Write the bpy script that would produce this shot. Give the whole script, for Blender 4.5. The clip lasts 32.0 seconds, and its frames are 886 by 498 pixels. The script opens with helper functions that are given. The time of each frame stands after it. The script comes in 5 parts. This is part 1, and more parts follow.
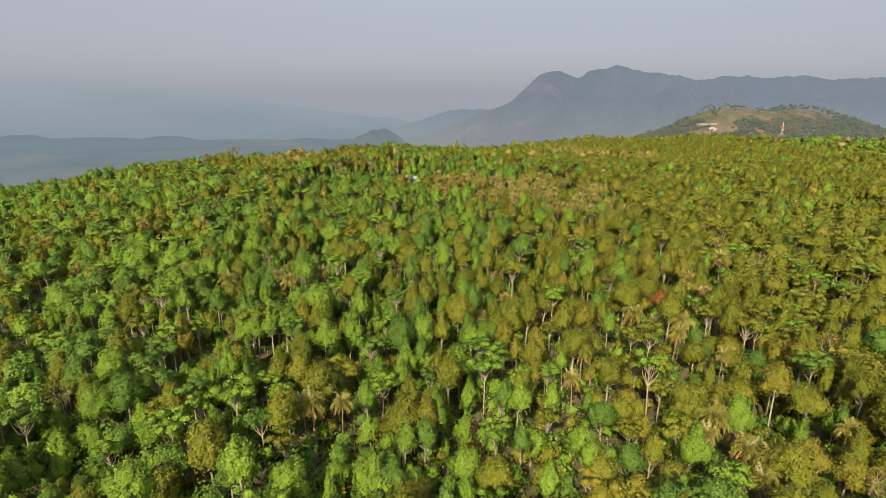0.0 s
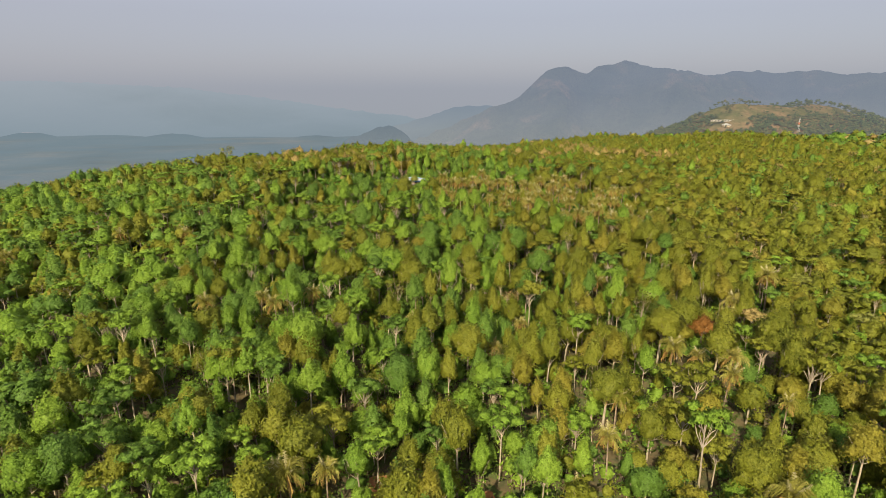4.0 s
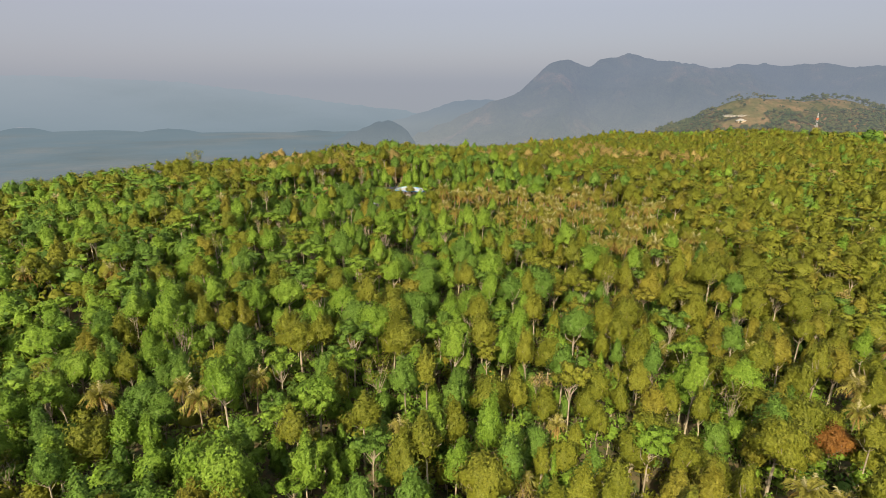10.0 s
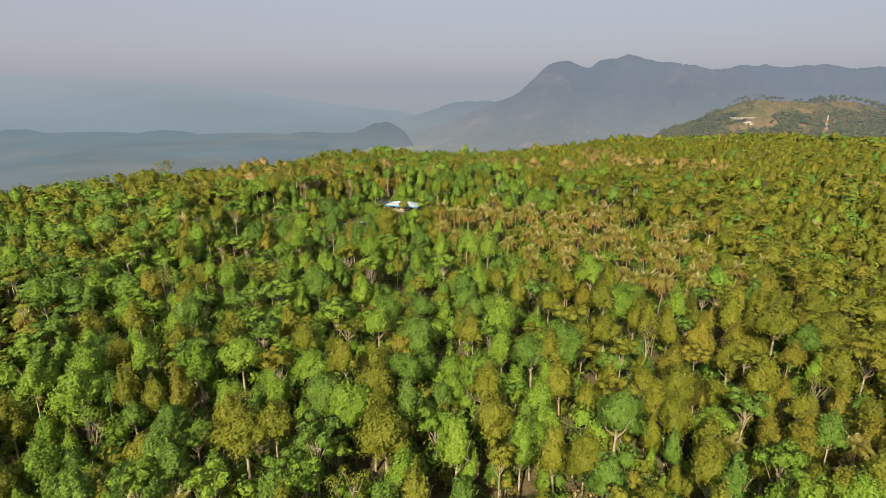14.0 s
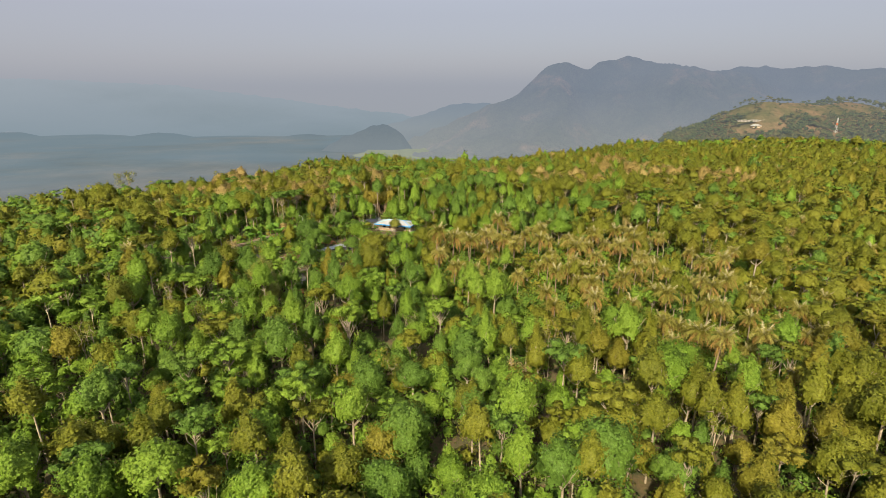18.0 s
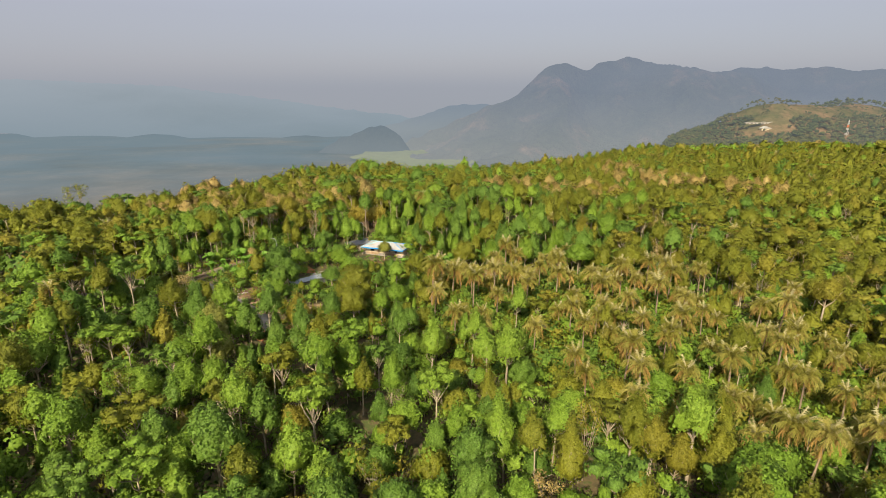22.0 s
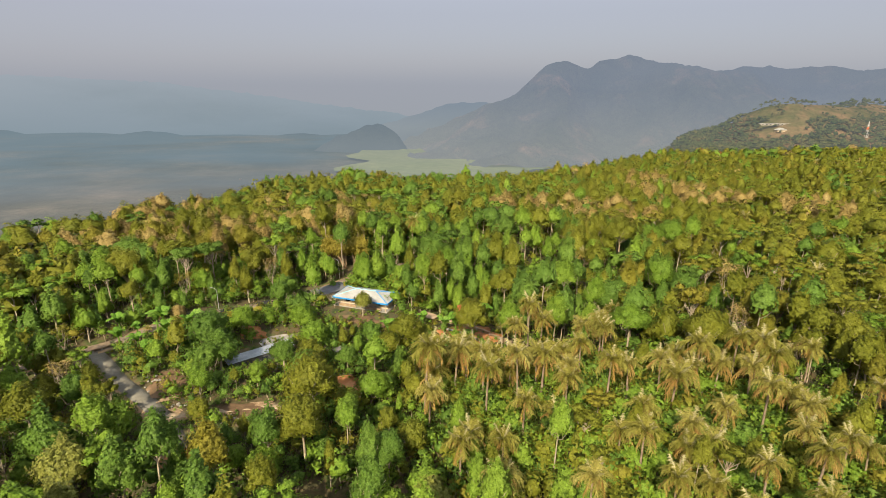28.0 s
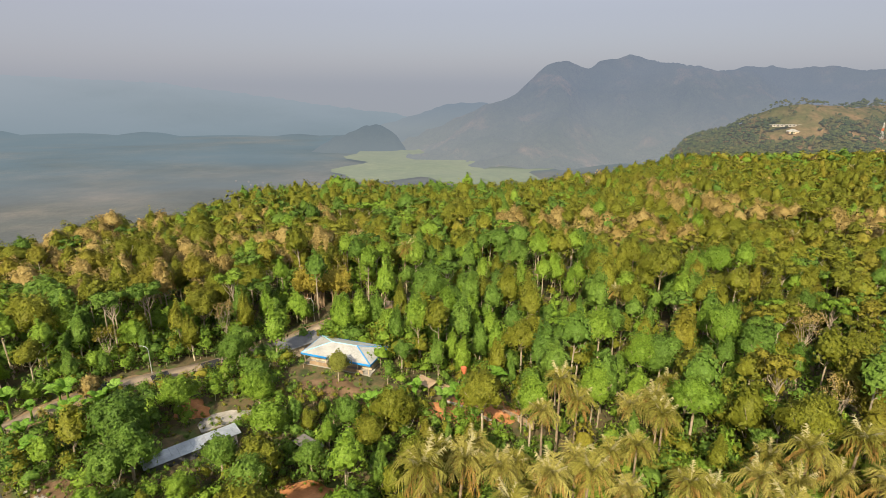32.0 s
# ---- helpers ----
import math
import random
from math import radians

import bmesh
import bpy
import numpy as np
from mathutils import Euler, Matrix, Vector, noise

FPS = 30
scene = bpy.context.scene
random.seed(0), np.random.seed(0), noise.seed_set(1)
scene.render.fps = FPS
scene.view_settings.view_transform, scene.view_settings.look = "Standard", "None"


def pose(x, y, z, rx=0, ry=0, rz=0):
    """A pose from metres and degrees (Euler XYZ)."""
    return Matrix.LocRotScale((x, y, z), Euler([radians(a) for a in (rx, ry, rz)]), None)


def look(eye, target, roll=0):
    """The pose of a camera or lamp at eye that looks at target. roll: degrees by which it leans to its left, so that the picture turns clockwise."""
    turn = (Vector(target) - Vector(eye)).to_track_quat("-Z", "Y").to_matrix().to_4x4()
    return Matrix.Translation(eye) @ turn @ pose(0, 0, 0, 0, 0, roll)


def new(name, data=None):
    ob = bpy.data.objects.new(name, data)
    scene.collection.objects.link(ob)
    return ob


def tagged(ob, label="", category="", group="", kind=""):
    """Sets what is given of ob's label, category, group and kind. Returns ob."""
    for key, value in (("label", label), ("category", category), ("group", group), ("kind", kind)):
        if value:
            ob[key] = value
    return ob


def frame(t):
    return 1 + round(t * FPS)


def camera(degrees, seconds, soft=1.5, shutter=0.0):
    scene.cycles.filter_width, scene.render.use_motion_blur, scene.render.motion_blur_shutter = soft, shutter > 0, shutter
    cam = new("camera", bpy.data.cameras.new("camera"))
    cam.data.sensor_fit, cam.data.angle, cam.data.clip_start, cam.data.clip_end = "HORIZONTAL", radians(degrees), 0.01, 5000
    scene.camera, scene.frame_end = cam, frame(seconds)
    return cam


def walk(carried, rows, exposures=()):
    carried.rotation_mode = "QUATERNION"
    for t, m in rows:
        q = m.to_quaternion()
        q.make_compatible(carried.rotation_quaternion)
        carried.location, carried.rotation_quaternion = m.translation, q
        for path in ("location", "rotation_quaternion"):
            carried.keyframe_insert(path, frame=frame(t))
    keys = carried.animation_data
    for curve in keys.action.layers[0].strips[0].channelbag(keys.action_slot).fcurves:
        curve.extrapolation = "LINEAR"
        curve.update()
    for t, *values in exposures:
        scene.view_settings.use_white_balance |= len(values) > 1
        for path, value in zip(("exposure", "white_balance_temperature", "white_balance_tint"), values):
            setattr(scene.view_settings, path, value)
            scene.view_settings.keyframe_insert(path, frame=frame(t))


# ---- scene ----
cam = camera(79.3, 32.0, 0.25)
METRES, EYE, TILT, LEAN, TURN = 254.0, 60.0, 3.25, 1.7, 0.0
ROWS = [
    (0.0, 0.0, 0.0, 0.0, 0.65, -19.41, -1.85),
    (0.5, -0.0001, 0.0067, -0.0008, 0.75, -19.46, -1.8),
    (1.0, -0.0, 0.015, -0.0016, 0.84, -19.51, -1.75),
    (1.5, -0.0001, 0.0247, -0.0024, 0.94, -19.55, -1.72),
    (2.0, -0.0003, 0.0358, -0.0031, 1.01, -19.6, -1.68),
    (2.5, -0.0007, 0.048, -0.0038, 1.08, -19.65, -1.67),
    (3.0, -0.0011, 0.0611, -0.0045, 1.14, -19.7, -1.66),
    (3.5, -0.0015, 0.0749, -0.0055, 1.21, -19.73, -1.64),
    (5.5, -0.0033, 0.1353, -0.0095, 1.31, -19.99, -1.53),
    (6.0, -0.0038, 0.1514, -0.0101, 1.32, -20.1, -1.52),
    (6.5, -0.0041, 0.1675, -0.0107, 1.33, -20.16, -1.5),
    (7.0, -0.0046, 0.1836, -0.0115, 1.32, -20.2, -1.52),
    (7.5, -0.0049, 0.2, -0.012, 1.33, -20.24, -1.52),
    (8.0, -0.0054, 0.2163, -0.0126, 1.3, -20.27, -1.53),
    (8.5, -0.0057, 0.2326, -0.0133, 1.29, -20.3, -1.53),
    (9.0, -0.006, 0.2491, -0.0139, 1.27, -20.33, -1.53),
    (9.5, -0.0063, 0.2656, -0.0143, 1.26, -20.36, -1.53),
    (10.0, -0.0065, 0.2821, -0.015, 1.25, -20.38, -1.51),
    (10.5, -0.0068, 0.2986, -0.0154, 1.24, -20.38, -1.51),
    (11.0, -0.007, 0.315, -0.0162, 1.22, -20.37, -1.52),
    (11.5, -0.0072, 0.3315, -0.0171, 1.2, -20.34, -1.51),
    (12.0, -0.0076, 0.3479, -0.0179, 1.17, -20.33, -1.51),
    (12.5, -0.0077, 0.3643, -0.0185, 1.15, -20.34, -1.51),
    (13.0, -0.008, 0.3807, -0.0192, 1.14, -20.31, -1.53),
    (13.5, -0.0082, 0.3971, -0.02, 1.1, -20.31, -1.54),
    (14.0, -0.0083, 0.4135, -0.0209, 1.08, -20.27, -1.55),
    (14.5, -0.0086, 0.4299, -0.0218, 1.03, -20.25, -1.56),
    (16.5, -0.0084, 0.4953, -0.0258, 0.96, -20.13, -1.49),
    (17.0, -0.0087, 0.5118, -0.0267, 0.92, -20.1, -1.5),
    (17.5, -0.0088, 0.5282, -0.0277, 0.9, -20.09, -1.5),
    (18.0, -0.0089, 0.5445, -0.0287, 0.86, -20.07, -1.49),
    (18.5, -0.0089, 0.5608, -0.0297, 0.84, -20.05, -1.5),
    (19.0, -0.0091, 0.5772, -0.0307, 0.81, -20.04, -1.51),
    (19.5, -0.0092, 0.5935, -0.0316, 0.79, -20.03, -1.51),
    (20.0, -0.0093, 0.6097, -0.0327, 0.76, -20.01, -1.53),
    (20.5, -0.0095, 0.626, -0.0336, 0.73, -19.99, -1.53),
    (21.0, -0.0096, 0.6422, -0.0349, 0.72, -19.97, -1.54),
    (21.5, -0.0095, 0.6585, -0.036, 0.71, -19.95, -1.52),
    (22.0, -0.0099, 0.6748, -0.0369, 0.68, -19.96, -1.53),
    (22.5, -0.01, 0.6911, -0.0377, 0.67, -19.99, -1.54),
    (23.0, -0.01, 0.7072, -0.0387, 0.67, -19.97, -1.55),
    (23.5, -0.0101, 0.7235, -0.0398, 0.65, -19.98, -1.56),
    (24.0, -0.0103, 0.7397, -0.0408, 0.64, -19.98, -1.58),
    (24.5, -0.0105, 0.756, -0.0419, 0.62, -19.99, -1.61),
    (25.0, -0.0106, 0.7721, -0.043, 0.62, -19.99, -1.62),
    (25.5, -0.0108, 0.7884, -0.0441, 0.62, -20.0, -1.64),
    (27.5, -0.0126, 0.8529, -0.0461, 0.53, -20.18, -1.79),
    (28.0, -0.0128, 0.8692, -0.0473, 0.52, -20.18, -1.8),
    (28.5, -0.0128, 0.8854, -0.0484, 0.52, -20.16, -1.79),
    (29.0, -0.0131, 0.9015, -0.0496, 0.49, -20.14, -1.8),
    (29.5, -0.013, 0.9176, -0.0509, 0.49, -20.14, -1.79),
    (30.0, -0.0131, 0.9338, -0.0521, 0.48, -20.14, -1.79),
    (30.5, -0.0132, 0.9499, -0.0532, 0.47, -20.15, -1.8),
    (31.0, -0.0134, 0.966, -0.0542, 0.45, -20.15, -1.8),
    (31.5, -0.0135, 0.9821, -0.0555, 0.44, -20.15, -1.8),
    (32.0, -0.0136, 0.9981, -0.0566, 0.43, -20.15, -1.79),
]
walk(cam, [(t, pose(0, 0, EYE, TILT, LEAN, TURN) @ pose(METRES * x, METRES * y, METRES * z, 90 + pitch, roll, yaw)) for t, x, y, z, yaw, pitch, roll in ROWS])

# ---- light ----
SUN_TO = Vector((-0.24, -0.76, 0.605)).normalized()
sun = new("sun", bpy.data.lights.new("sun", "SUN"))
sun.data.energy, sun.data.angle, sun.data.color = 4.5, radians(0.8), (1.0, 0.86, 0.62)
sun.matrix_world = look((0, 0, 400), Vector((0, 0, 400)) - SUN_TO)

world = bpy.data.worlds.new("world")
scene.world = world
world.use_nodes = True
wn, wl = world.node_tree.nodes, world.node_tree.links
wn.clear()
sky = wn.new("ShaderNodeTexSky")
sky.sky_type, sky.sun_disc = "NISHITA", False
sky.sun_elevation = math.asin(SUN_TO.z)
sky.sun_rotation = math.atan2(SUN_TO.x, SUN_TO.y)
sky.air_density, sky.dust_density, sky.ozone_density = 1.0, 2.5, 1.5
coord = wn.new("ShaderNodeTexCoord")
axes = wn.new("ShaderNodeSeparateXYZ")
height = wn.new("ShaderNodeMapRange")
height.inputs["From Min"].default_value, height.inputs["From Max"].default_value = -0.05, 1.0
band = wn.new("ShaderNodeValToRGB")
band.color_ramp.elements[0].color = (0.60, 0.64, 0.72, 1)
# Overhead, above the view, the sky is brightened to fill shade in the foliage.
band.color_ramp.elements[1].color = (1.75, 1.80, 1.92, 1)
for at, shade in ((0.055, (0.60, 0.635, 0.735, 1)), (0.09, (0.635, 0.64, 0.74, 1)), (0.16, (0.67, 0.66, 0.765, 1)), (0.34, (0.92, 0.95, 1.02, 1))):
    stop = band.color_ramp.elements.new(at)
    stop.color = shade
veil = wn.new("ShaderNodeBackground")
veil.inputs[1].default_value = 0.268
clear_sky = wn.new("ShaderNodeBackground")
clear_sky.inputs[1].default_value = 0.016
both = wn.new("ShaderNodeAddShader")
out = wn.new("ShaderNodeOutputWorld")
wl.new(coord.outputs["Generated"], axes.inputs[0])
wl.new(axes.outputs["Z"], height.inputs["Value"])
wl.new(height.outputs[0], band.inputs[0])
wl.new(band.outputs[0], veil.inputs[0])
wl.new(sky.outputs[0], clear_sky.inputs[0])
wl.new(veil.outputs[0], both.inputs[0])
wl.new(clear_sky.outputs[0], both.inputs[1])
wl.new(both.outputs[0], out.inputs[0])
scene.view_settings.exposure = 0.98


# ---- materials ----
def ramp_node(nt, stops, fac):
    r = nt.nodes.new("ShaderNodeValToRGB")
    el = r.color_ramp.elements
    while len(el) < len(stops):
        el.new(0.5)
    for e, (p, c) in zip(el, stops):
        e.position, e.color = p, (*c, 1)
    nt.links.new(fac, r.inputs[0])
    return r


def blank(name):
    m = bpy.data.materials.new(name)
    m.use_nodes = True
    m.node_tree.nodes.clear()
    return m, m.node_tree


def noise_node(nt, scale, detail=4.0, world_space=True, rough=0.55):
    n = nt.nodes.new("ShaderNodeTexNoise")
    n.inputs["Scale"].default_value, n.inputs["Detail"].default_value, n.inputs["Roughness"].default_value = scale, detail, rough
    if world_space:
        g = nt.nodes.new("ShaderNodeNewGeometry")
        nt.links.new(g.outputs["Position"], n.inputs["Vector"])
    else:
        c = nt.nodes.new("ShaderNodeTexCoord")
        nt.links.new(c.outputs["Object"], n.inputs["Vector"])
    return n


def mix_colour(nt, fac, a, b, kind="MIX"):
    n = nt.nodes.new("ShaderNodeMix")
    n.data_type, n.blend_type = "RGBA", kind
    for slot, v in (("Factor", fac), ("A", a), ("B", b)):
        s = [i for i in n.inputs if i.name == slot and (i.type == "RGBA" or slot == "Factor" and i.type == "VALUE")][0]
        if hasattr(v, "is_output"):
            nt.links.new(v, s)
        else:
            s.default_value = (*v, 1) if slot != "Factor" else v
    return [o for o in n.outputs if o.type == "RGBA"][0]


def math_node(nt, op, a, b=None, clamp=False):
    n = nt.nodes.new("ShaderNodeMath")
    n.operation, n.use_clamp = op, clamp
    for i, v in enumerate((a, b)):
        if v is None:
            continue
        if hasattr(v, "is_output"):
            nt.links.new(v, n.inputs[i])
        else:
            n.inputs[i].default_value = v
    return n.outputs[0]


def foliage(name, dark, mid_c, light, glow=0.40, soft=True):
    """Leaves: colour varies tree by tree, leaf by leaf and in patches; light passes through them. soft: sprays that shade as one billow."""
    m, nt = blank(name)
    info = nt.nodes.new("ShaderNodeObjectInfo")
    geo = nt.nodes.new("ShaderNodeNewGeometry")
    each = nt.nodes.new("ShaderNodeAttribute")
    each.attribute_name = "tree_tone"
    whole = math_node(nt, "FRACT", math_node(nt, "ADD", info.outputs["Random"], each.outputs["Fac"]))
    part_n = noise_node(nt, 1.0, 3)
    a = math_node(nt, "ADD", math_node(nt, "MULTIPLY", whole, 0.46), math_node(nt, "MULTIPLY", part_n.outputs["Fac"], 0.42))
    c = math_node(nt, "ADD", a, math_node(nt, "MULTIPLY", geo.outputs["Random Per Island"], 0.20))
    col = ramp_node(nt, [(0.12, dark), (0.5, mid_c), (0.95, light)], c)
    fleck = noise_node(nt, 3.0, 4, True, 0.8)
    grain = nt.nodes.new("ShaderNodeMapRange")
    for key, v in (("From Min", 0.36), ("From Max", 0.64), ("To Min", 0.62), ("To Max", 1.38)):
        grain.inputs[key].default_value = v
    nt.links.new(fleck.outputs["Fac"], grain.inputs["Value"])
    tint = mix_colour(nt, 1.0, col.outputs[0], grain.outputs[0], "MULTIPLY")
    d = nt.nodes.new("ShaderNodeBsdfPrincipled")
    d.inputs["Roughness"].default_value = 0.62
    d.inputs["Specular IOR Level"].default_value = 0.2
    t = nt.nodes.new("ShaderNodeBsdfTranslucent")
    if soft:
        billow = nt.nodes.new("ShaderNodeAttribute")
        billow.attribute_name = "billow"
        turned = nt.nodes.new("ShaderNodeVectorTransform")
        turned.vector_type, turned.convert_from, turned.convert_to = "NORMAL", "OBJECT", "WORLD"
        nt.links.new(billow.outputs["Vector"], turned.inputs[0])
        for shader in (d, t):
            nt.links.new(turned.outputs[0], shader.inputs["Normal"])
    mx = nt.nodes.new("ShaderNodeMixShader")
    mx.inputs[0].default_value = glow
    o = nt.nodes.new("ShaderNodeOutputMaterial")
    nt.links.new(tint, d.inputs["Base Color"])
    nt.links.new(tint, t.inputs["Color"])
    nt.links.new(d.outputs[0], mx.inputs[1])
    nt.links.new(t.outputs[0], mx.inputs[2])
    nt.links.new(mx.outputs[0], o.inputs[0])
    return m


def rough_surface(name, stops, scale, rough=0.85, bump=0.4, fine=8.0, metal=0.0, world_space=True):
    """A worn surface: colours by a wide and a fine noise, with relief."""
    m, nt = blank(name)
    n1 = noise_node(nt, scale, 5, world_space)
    n2 = noise_node(nt, scale * fine, 4, world_space)
    col = ramp_node(nt, stops, n1.outputs["Fac"])
    col2 = mix_colour(nt, 0.35, col.outputs[0], n2.outputs["Fac"], "OVERLAY")
    p = nt.nodes.new("ShaderNodeBsdfPrincipled")
    p.inputs["Roughness"].default_value, p.inputs["Metallic"].default_value = rough, metal
    p.inputs["Specular IOR Level"].default_value = 0.3
    bp = nt.nodes.new("ShaderNodeBump")
    bp.inputs["Strength"].default_value, bp.inputs["Distance"].default_value = bump, 0.2 / (scale * fine)
    nt.links.new(n2.outputs["Fac"], bp.inputs["Height"])
    nt.links.new(bp.outputs[0], p.inputs["Normal"])
    nt.links.new(col2, p.inputs["Base Color"])
    o = nt.nodes.new("ShaderNodeOutputMaterial")
    nt.links.new(p.outputs[0], o.inputs[0])
    return m



def hazed_surface(name, stops, scale, near, reach, low_haze, high_haze, levels=(-260, 200), top=0.95, bump=12.0, streak=(0.0006, 0.0016, 0.003), ragged=0.25):
    """The far backdrop: real colours under painted haze, a bright, uneven emission mixed in more with distance."""
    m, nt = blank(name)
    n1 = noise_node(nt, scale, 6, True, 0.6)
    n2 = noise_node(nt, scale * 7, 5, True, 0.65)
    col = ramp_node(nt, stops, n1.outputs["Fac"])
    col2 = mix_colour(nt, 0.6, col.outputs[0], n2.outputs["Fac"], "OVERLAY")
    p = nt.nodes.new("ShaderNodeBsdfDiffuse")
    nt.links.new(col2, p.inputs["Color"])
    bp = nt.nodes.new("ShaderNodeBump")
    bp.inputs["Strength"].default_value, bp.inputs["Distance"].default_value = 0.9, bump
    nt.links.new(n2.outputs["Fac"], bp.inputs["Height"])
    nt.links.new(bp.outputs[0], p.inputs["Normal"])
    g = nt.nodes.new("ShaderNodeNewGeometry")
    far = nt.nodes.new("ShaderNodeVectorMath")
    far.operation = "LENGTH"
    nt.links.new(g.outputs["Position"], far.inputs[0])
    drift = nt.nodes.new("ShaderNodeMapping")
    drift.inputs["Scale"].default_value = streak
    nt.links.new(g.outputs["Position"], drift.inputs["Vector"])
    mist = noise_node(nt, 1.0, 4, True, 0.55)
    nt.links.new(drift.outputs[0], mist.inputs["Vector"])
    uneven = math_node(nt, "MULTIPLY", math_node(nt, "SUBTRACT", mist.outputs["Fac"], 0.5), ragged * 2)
    # Haze amount: share of emission, growing with distance from the origin.
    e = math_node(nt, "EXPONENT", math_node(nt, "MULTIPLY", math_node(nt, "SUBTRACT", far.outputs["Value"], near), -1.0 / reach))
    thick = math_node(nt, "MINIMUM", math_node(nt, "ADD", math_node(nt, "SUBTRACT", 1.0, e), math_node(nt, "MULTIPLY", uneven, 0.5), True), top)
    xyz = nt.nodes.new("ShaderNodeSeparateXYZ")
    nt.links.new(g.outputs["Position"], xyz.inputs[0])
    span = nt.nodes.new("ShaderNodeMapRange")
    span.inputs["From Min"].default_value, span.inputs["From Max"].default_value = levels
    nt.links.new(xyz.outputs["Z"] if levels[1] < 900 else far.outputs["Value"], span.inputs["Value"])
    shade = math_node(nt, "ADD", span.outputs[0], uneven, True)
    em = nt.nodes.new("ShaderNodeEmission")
    nt.links.new(mix_colour(nt, shade, low_haze, high_haze), em.inputs["Color"])
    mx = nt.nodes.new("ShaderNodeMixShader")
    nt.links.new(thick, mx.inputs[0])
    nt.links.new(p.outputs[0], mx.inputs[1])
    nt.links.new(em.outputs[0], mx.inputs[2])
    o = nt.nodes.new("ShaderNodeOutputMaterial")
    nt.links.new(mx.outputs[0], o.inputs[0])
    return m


DEEP = foliage("deep_green_leaves", (0.080, 0.150, 0.024), (0.120, 0.210, 0.030), (0.166, 0.262, 0.039))
BRIGHT = foliage("bright_green_leaves", (0.125, 0.216, 0.024), (0.178, 0.285, 0.030), (0.234, 0.340, 0.041))
OLIVE = foliage("olive_leaves", (0.126, 0.146, 0.015), (0.175, 0.191, 0.019), (0.228, 0.232, 0.026))
GOLD = foliage("yellowing_leaves", (0.166, 0.164, 0.019), (0.220, 0.206, 0.024), (0.276, 0.244, 0.034))
RUST = foliage("rust_brown_leaves", (0.170, 0.075, 0.018), (0.240, 0.110, 0.024), (0.300, 0.165, 0.045))
DRY = foliage("dry_buff_leaves", (0.240, 0.175, 0.052), (0.345, 0.255, 0.085), (0.450, 0.350, 0.135))
CREAM = foliage("cream_blossom_leaves", (0.190, 0.210, 0.032), (0.250, 0.265, 0.050), (0.320, 0.325, 0.085))
FROND = foliage("palm_frond_green", (0.165, 0.162, 0.024), (0.255, 0.236, 0.044), (0.370, 0.326, 0.094), 0.46, False)
# Young fronds: the sun's glint on them is painted in as pale colour.
SPEAR = foliage("glint_pale_young_frond", (0.30, 0.26, 0.11), (0.40, 0.36, 0.17), (0.50, 0.45, 0.25), 0.5, False)
DEAD = foliage("dead_palm_frond", (0.220, 0.135, 0.034), (0.320, 0.205, 0.056), (0.410, 0.285, 0.095), 0.4, False)
BAMBOO = foliage("golden_bamboo_leaves", (0.230, 0.190, 0.030), (0.330, 0.280, 0.045), (0.430, 0.370, 0.075), soft=False)
BANANA = foliage("banana_leaf_green", (0.080, 0.180, 0.018), (0.130, 0.250, 0.026), (0.200, 0.320, 0.060), 0.35, False)
BARK = rough_surface("pale_bark", [(0.3, (0.22, 0.175, 0.12)), (0.6, (0.36, 0.30, 0.215)), (0.8, (0.50, 0.43, 0.33))], 0.9, 0.9, 0.6)
PALM_BARK = rough_surface("ringed_palm_bark", [(0.3, (0.14, 0.10, 0.07)), (0.7, (0.30, 0.23, 0.16))], 1.4, 0.9, 0.6)
SOIL = rough_surface("forest_floor", [(0.28, (0.030, 0.045, 0.012)), (0.42, (0.070, 0.062, 0.028)), (0.52, (0.110, 0.080, 0.040)), (0.62, (0.060, 0.085, 0.020)), (0.75, (0.100, 0.105, 0.030))], 0.35, 0.95, 0.9, 9)
EARTH = rough_surface("red_earth", [(0.3, (0.26, 0.105, 0.040)), (0.55, (0.42, 0.185, 0.075)), (0.8, (0.50, 0.29, 0.15))], 0.25, 0.95, 0.8, 9)
# Far surfaces, each with haze painted in as emission.
FAR_WOODS = hazed_surface("hazed_wooded_mountain", [(0.3, (0.024, 0.038, 0.024)), (0.54, (0.052, 0.060, 0.040)), (0.64, (0.120, 0.092, 0.066)), (0.76, (0.290, 0.190, 0.135))], 0.0045, 500, 1750,
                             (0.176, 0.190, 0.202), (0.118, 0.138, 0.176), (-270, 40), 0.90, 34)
FAINT = hazed_surface("hazed_far_slope", [(0.3, (0.02, 0.03, 0.03)), (0.7, (0.05, 0.06, 0.05))], 0.003, 0, 1500, (0.130, 0.163, 0.188), (0.176, 0.200, 0.226), (-260, 140), 0.97, 10)
FAR_RIDGE = hazed_surface("far_hazed_ridge", [(0.3, (0.02, 0.03, 0.03)), (0.7, (0.05, 0.06, 0.05))], 0.003, 0, 1500, (0.150, 0.172, 0.190), (0.122, 0.148, 0.180), (-200, -40), 0.94, 10)
FAR_HILL = hazed_surface("hazy_wooded_hill", [(0.3, (0.02, 0.03, 0.03)), (0.7, (0.05, 0.06, 0.05))], 0.004, 0, 1500, (0.118, 0.140, 0.156), (0.092, 0.116, 0.140), (-250, -140), 0.9, 10)
VALLEY = hazed_surface("valley_floor", [(0.3, (0.020, 0.028, 0.020)), (0.5, (0.070, 0.070, 0.050)), (0.7, (0.170, 0.140, 0.105))], 0.0030, 700, 1200,
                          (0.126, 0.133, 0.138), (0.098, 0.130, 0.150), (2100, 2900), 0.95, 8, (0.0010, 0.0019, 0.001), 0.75)
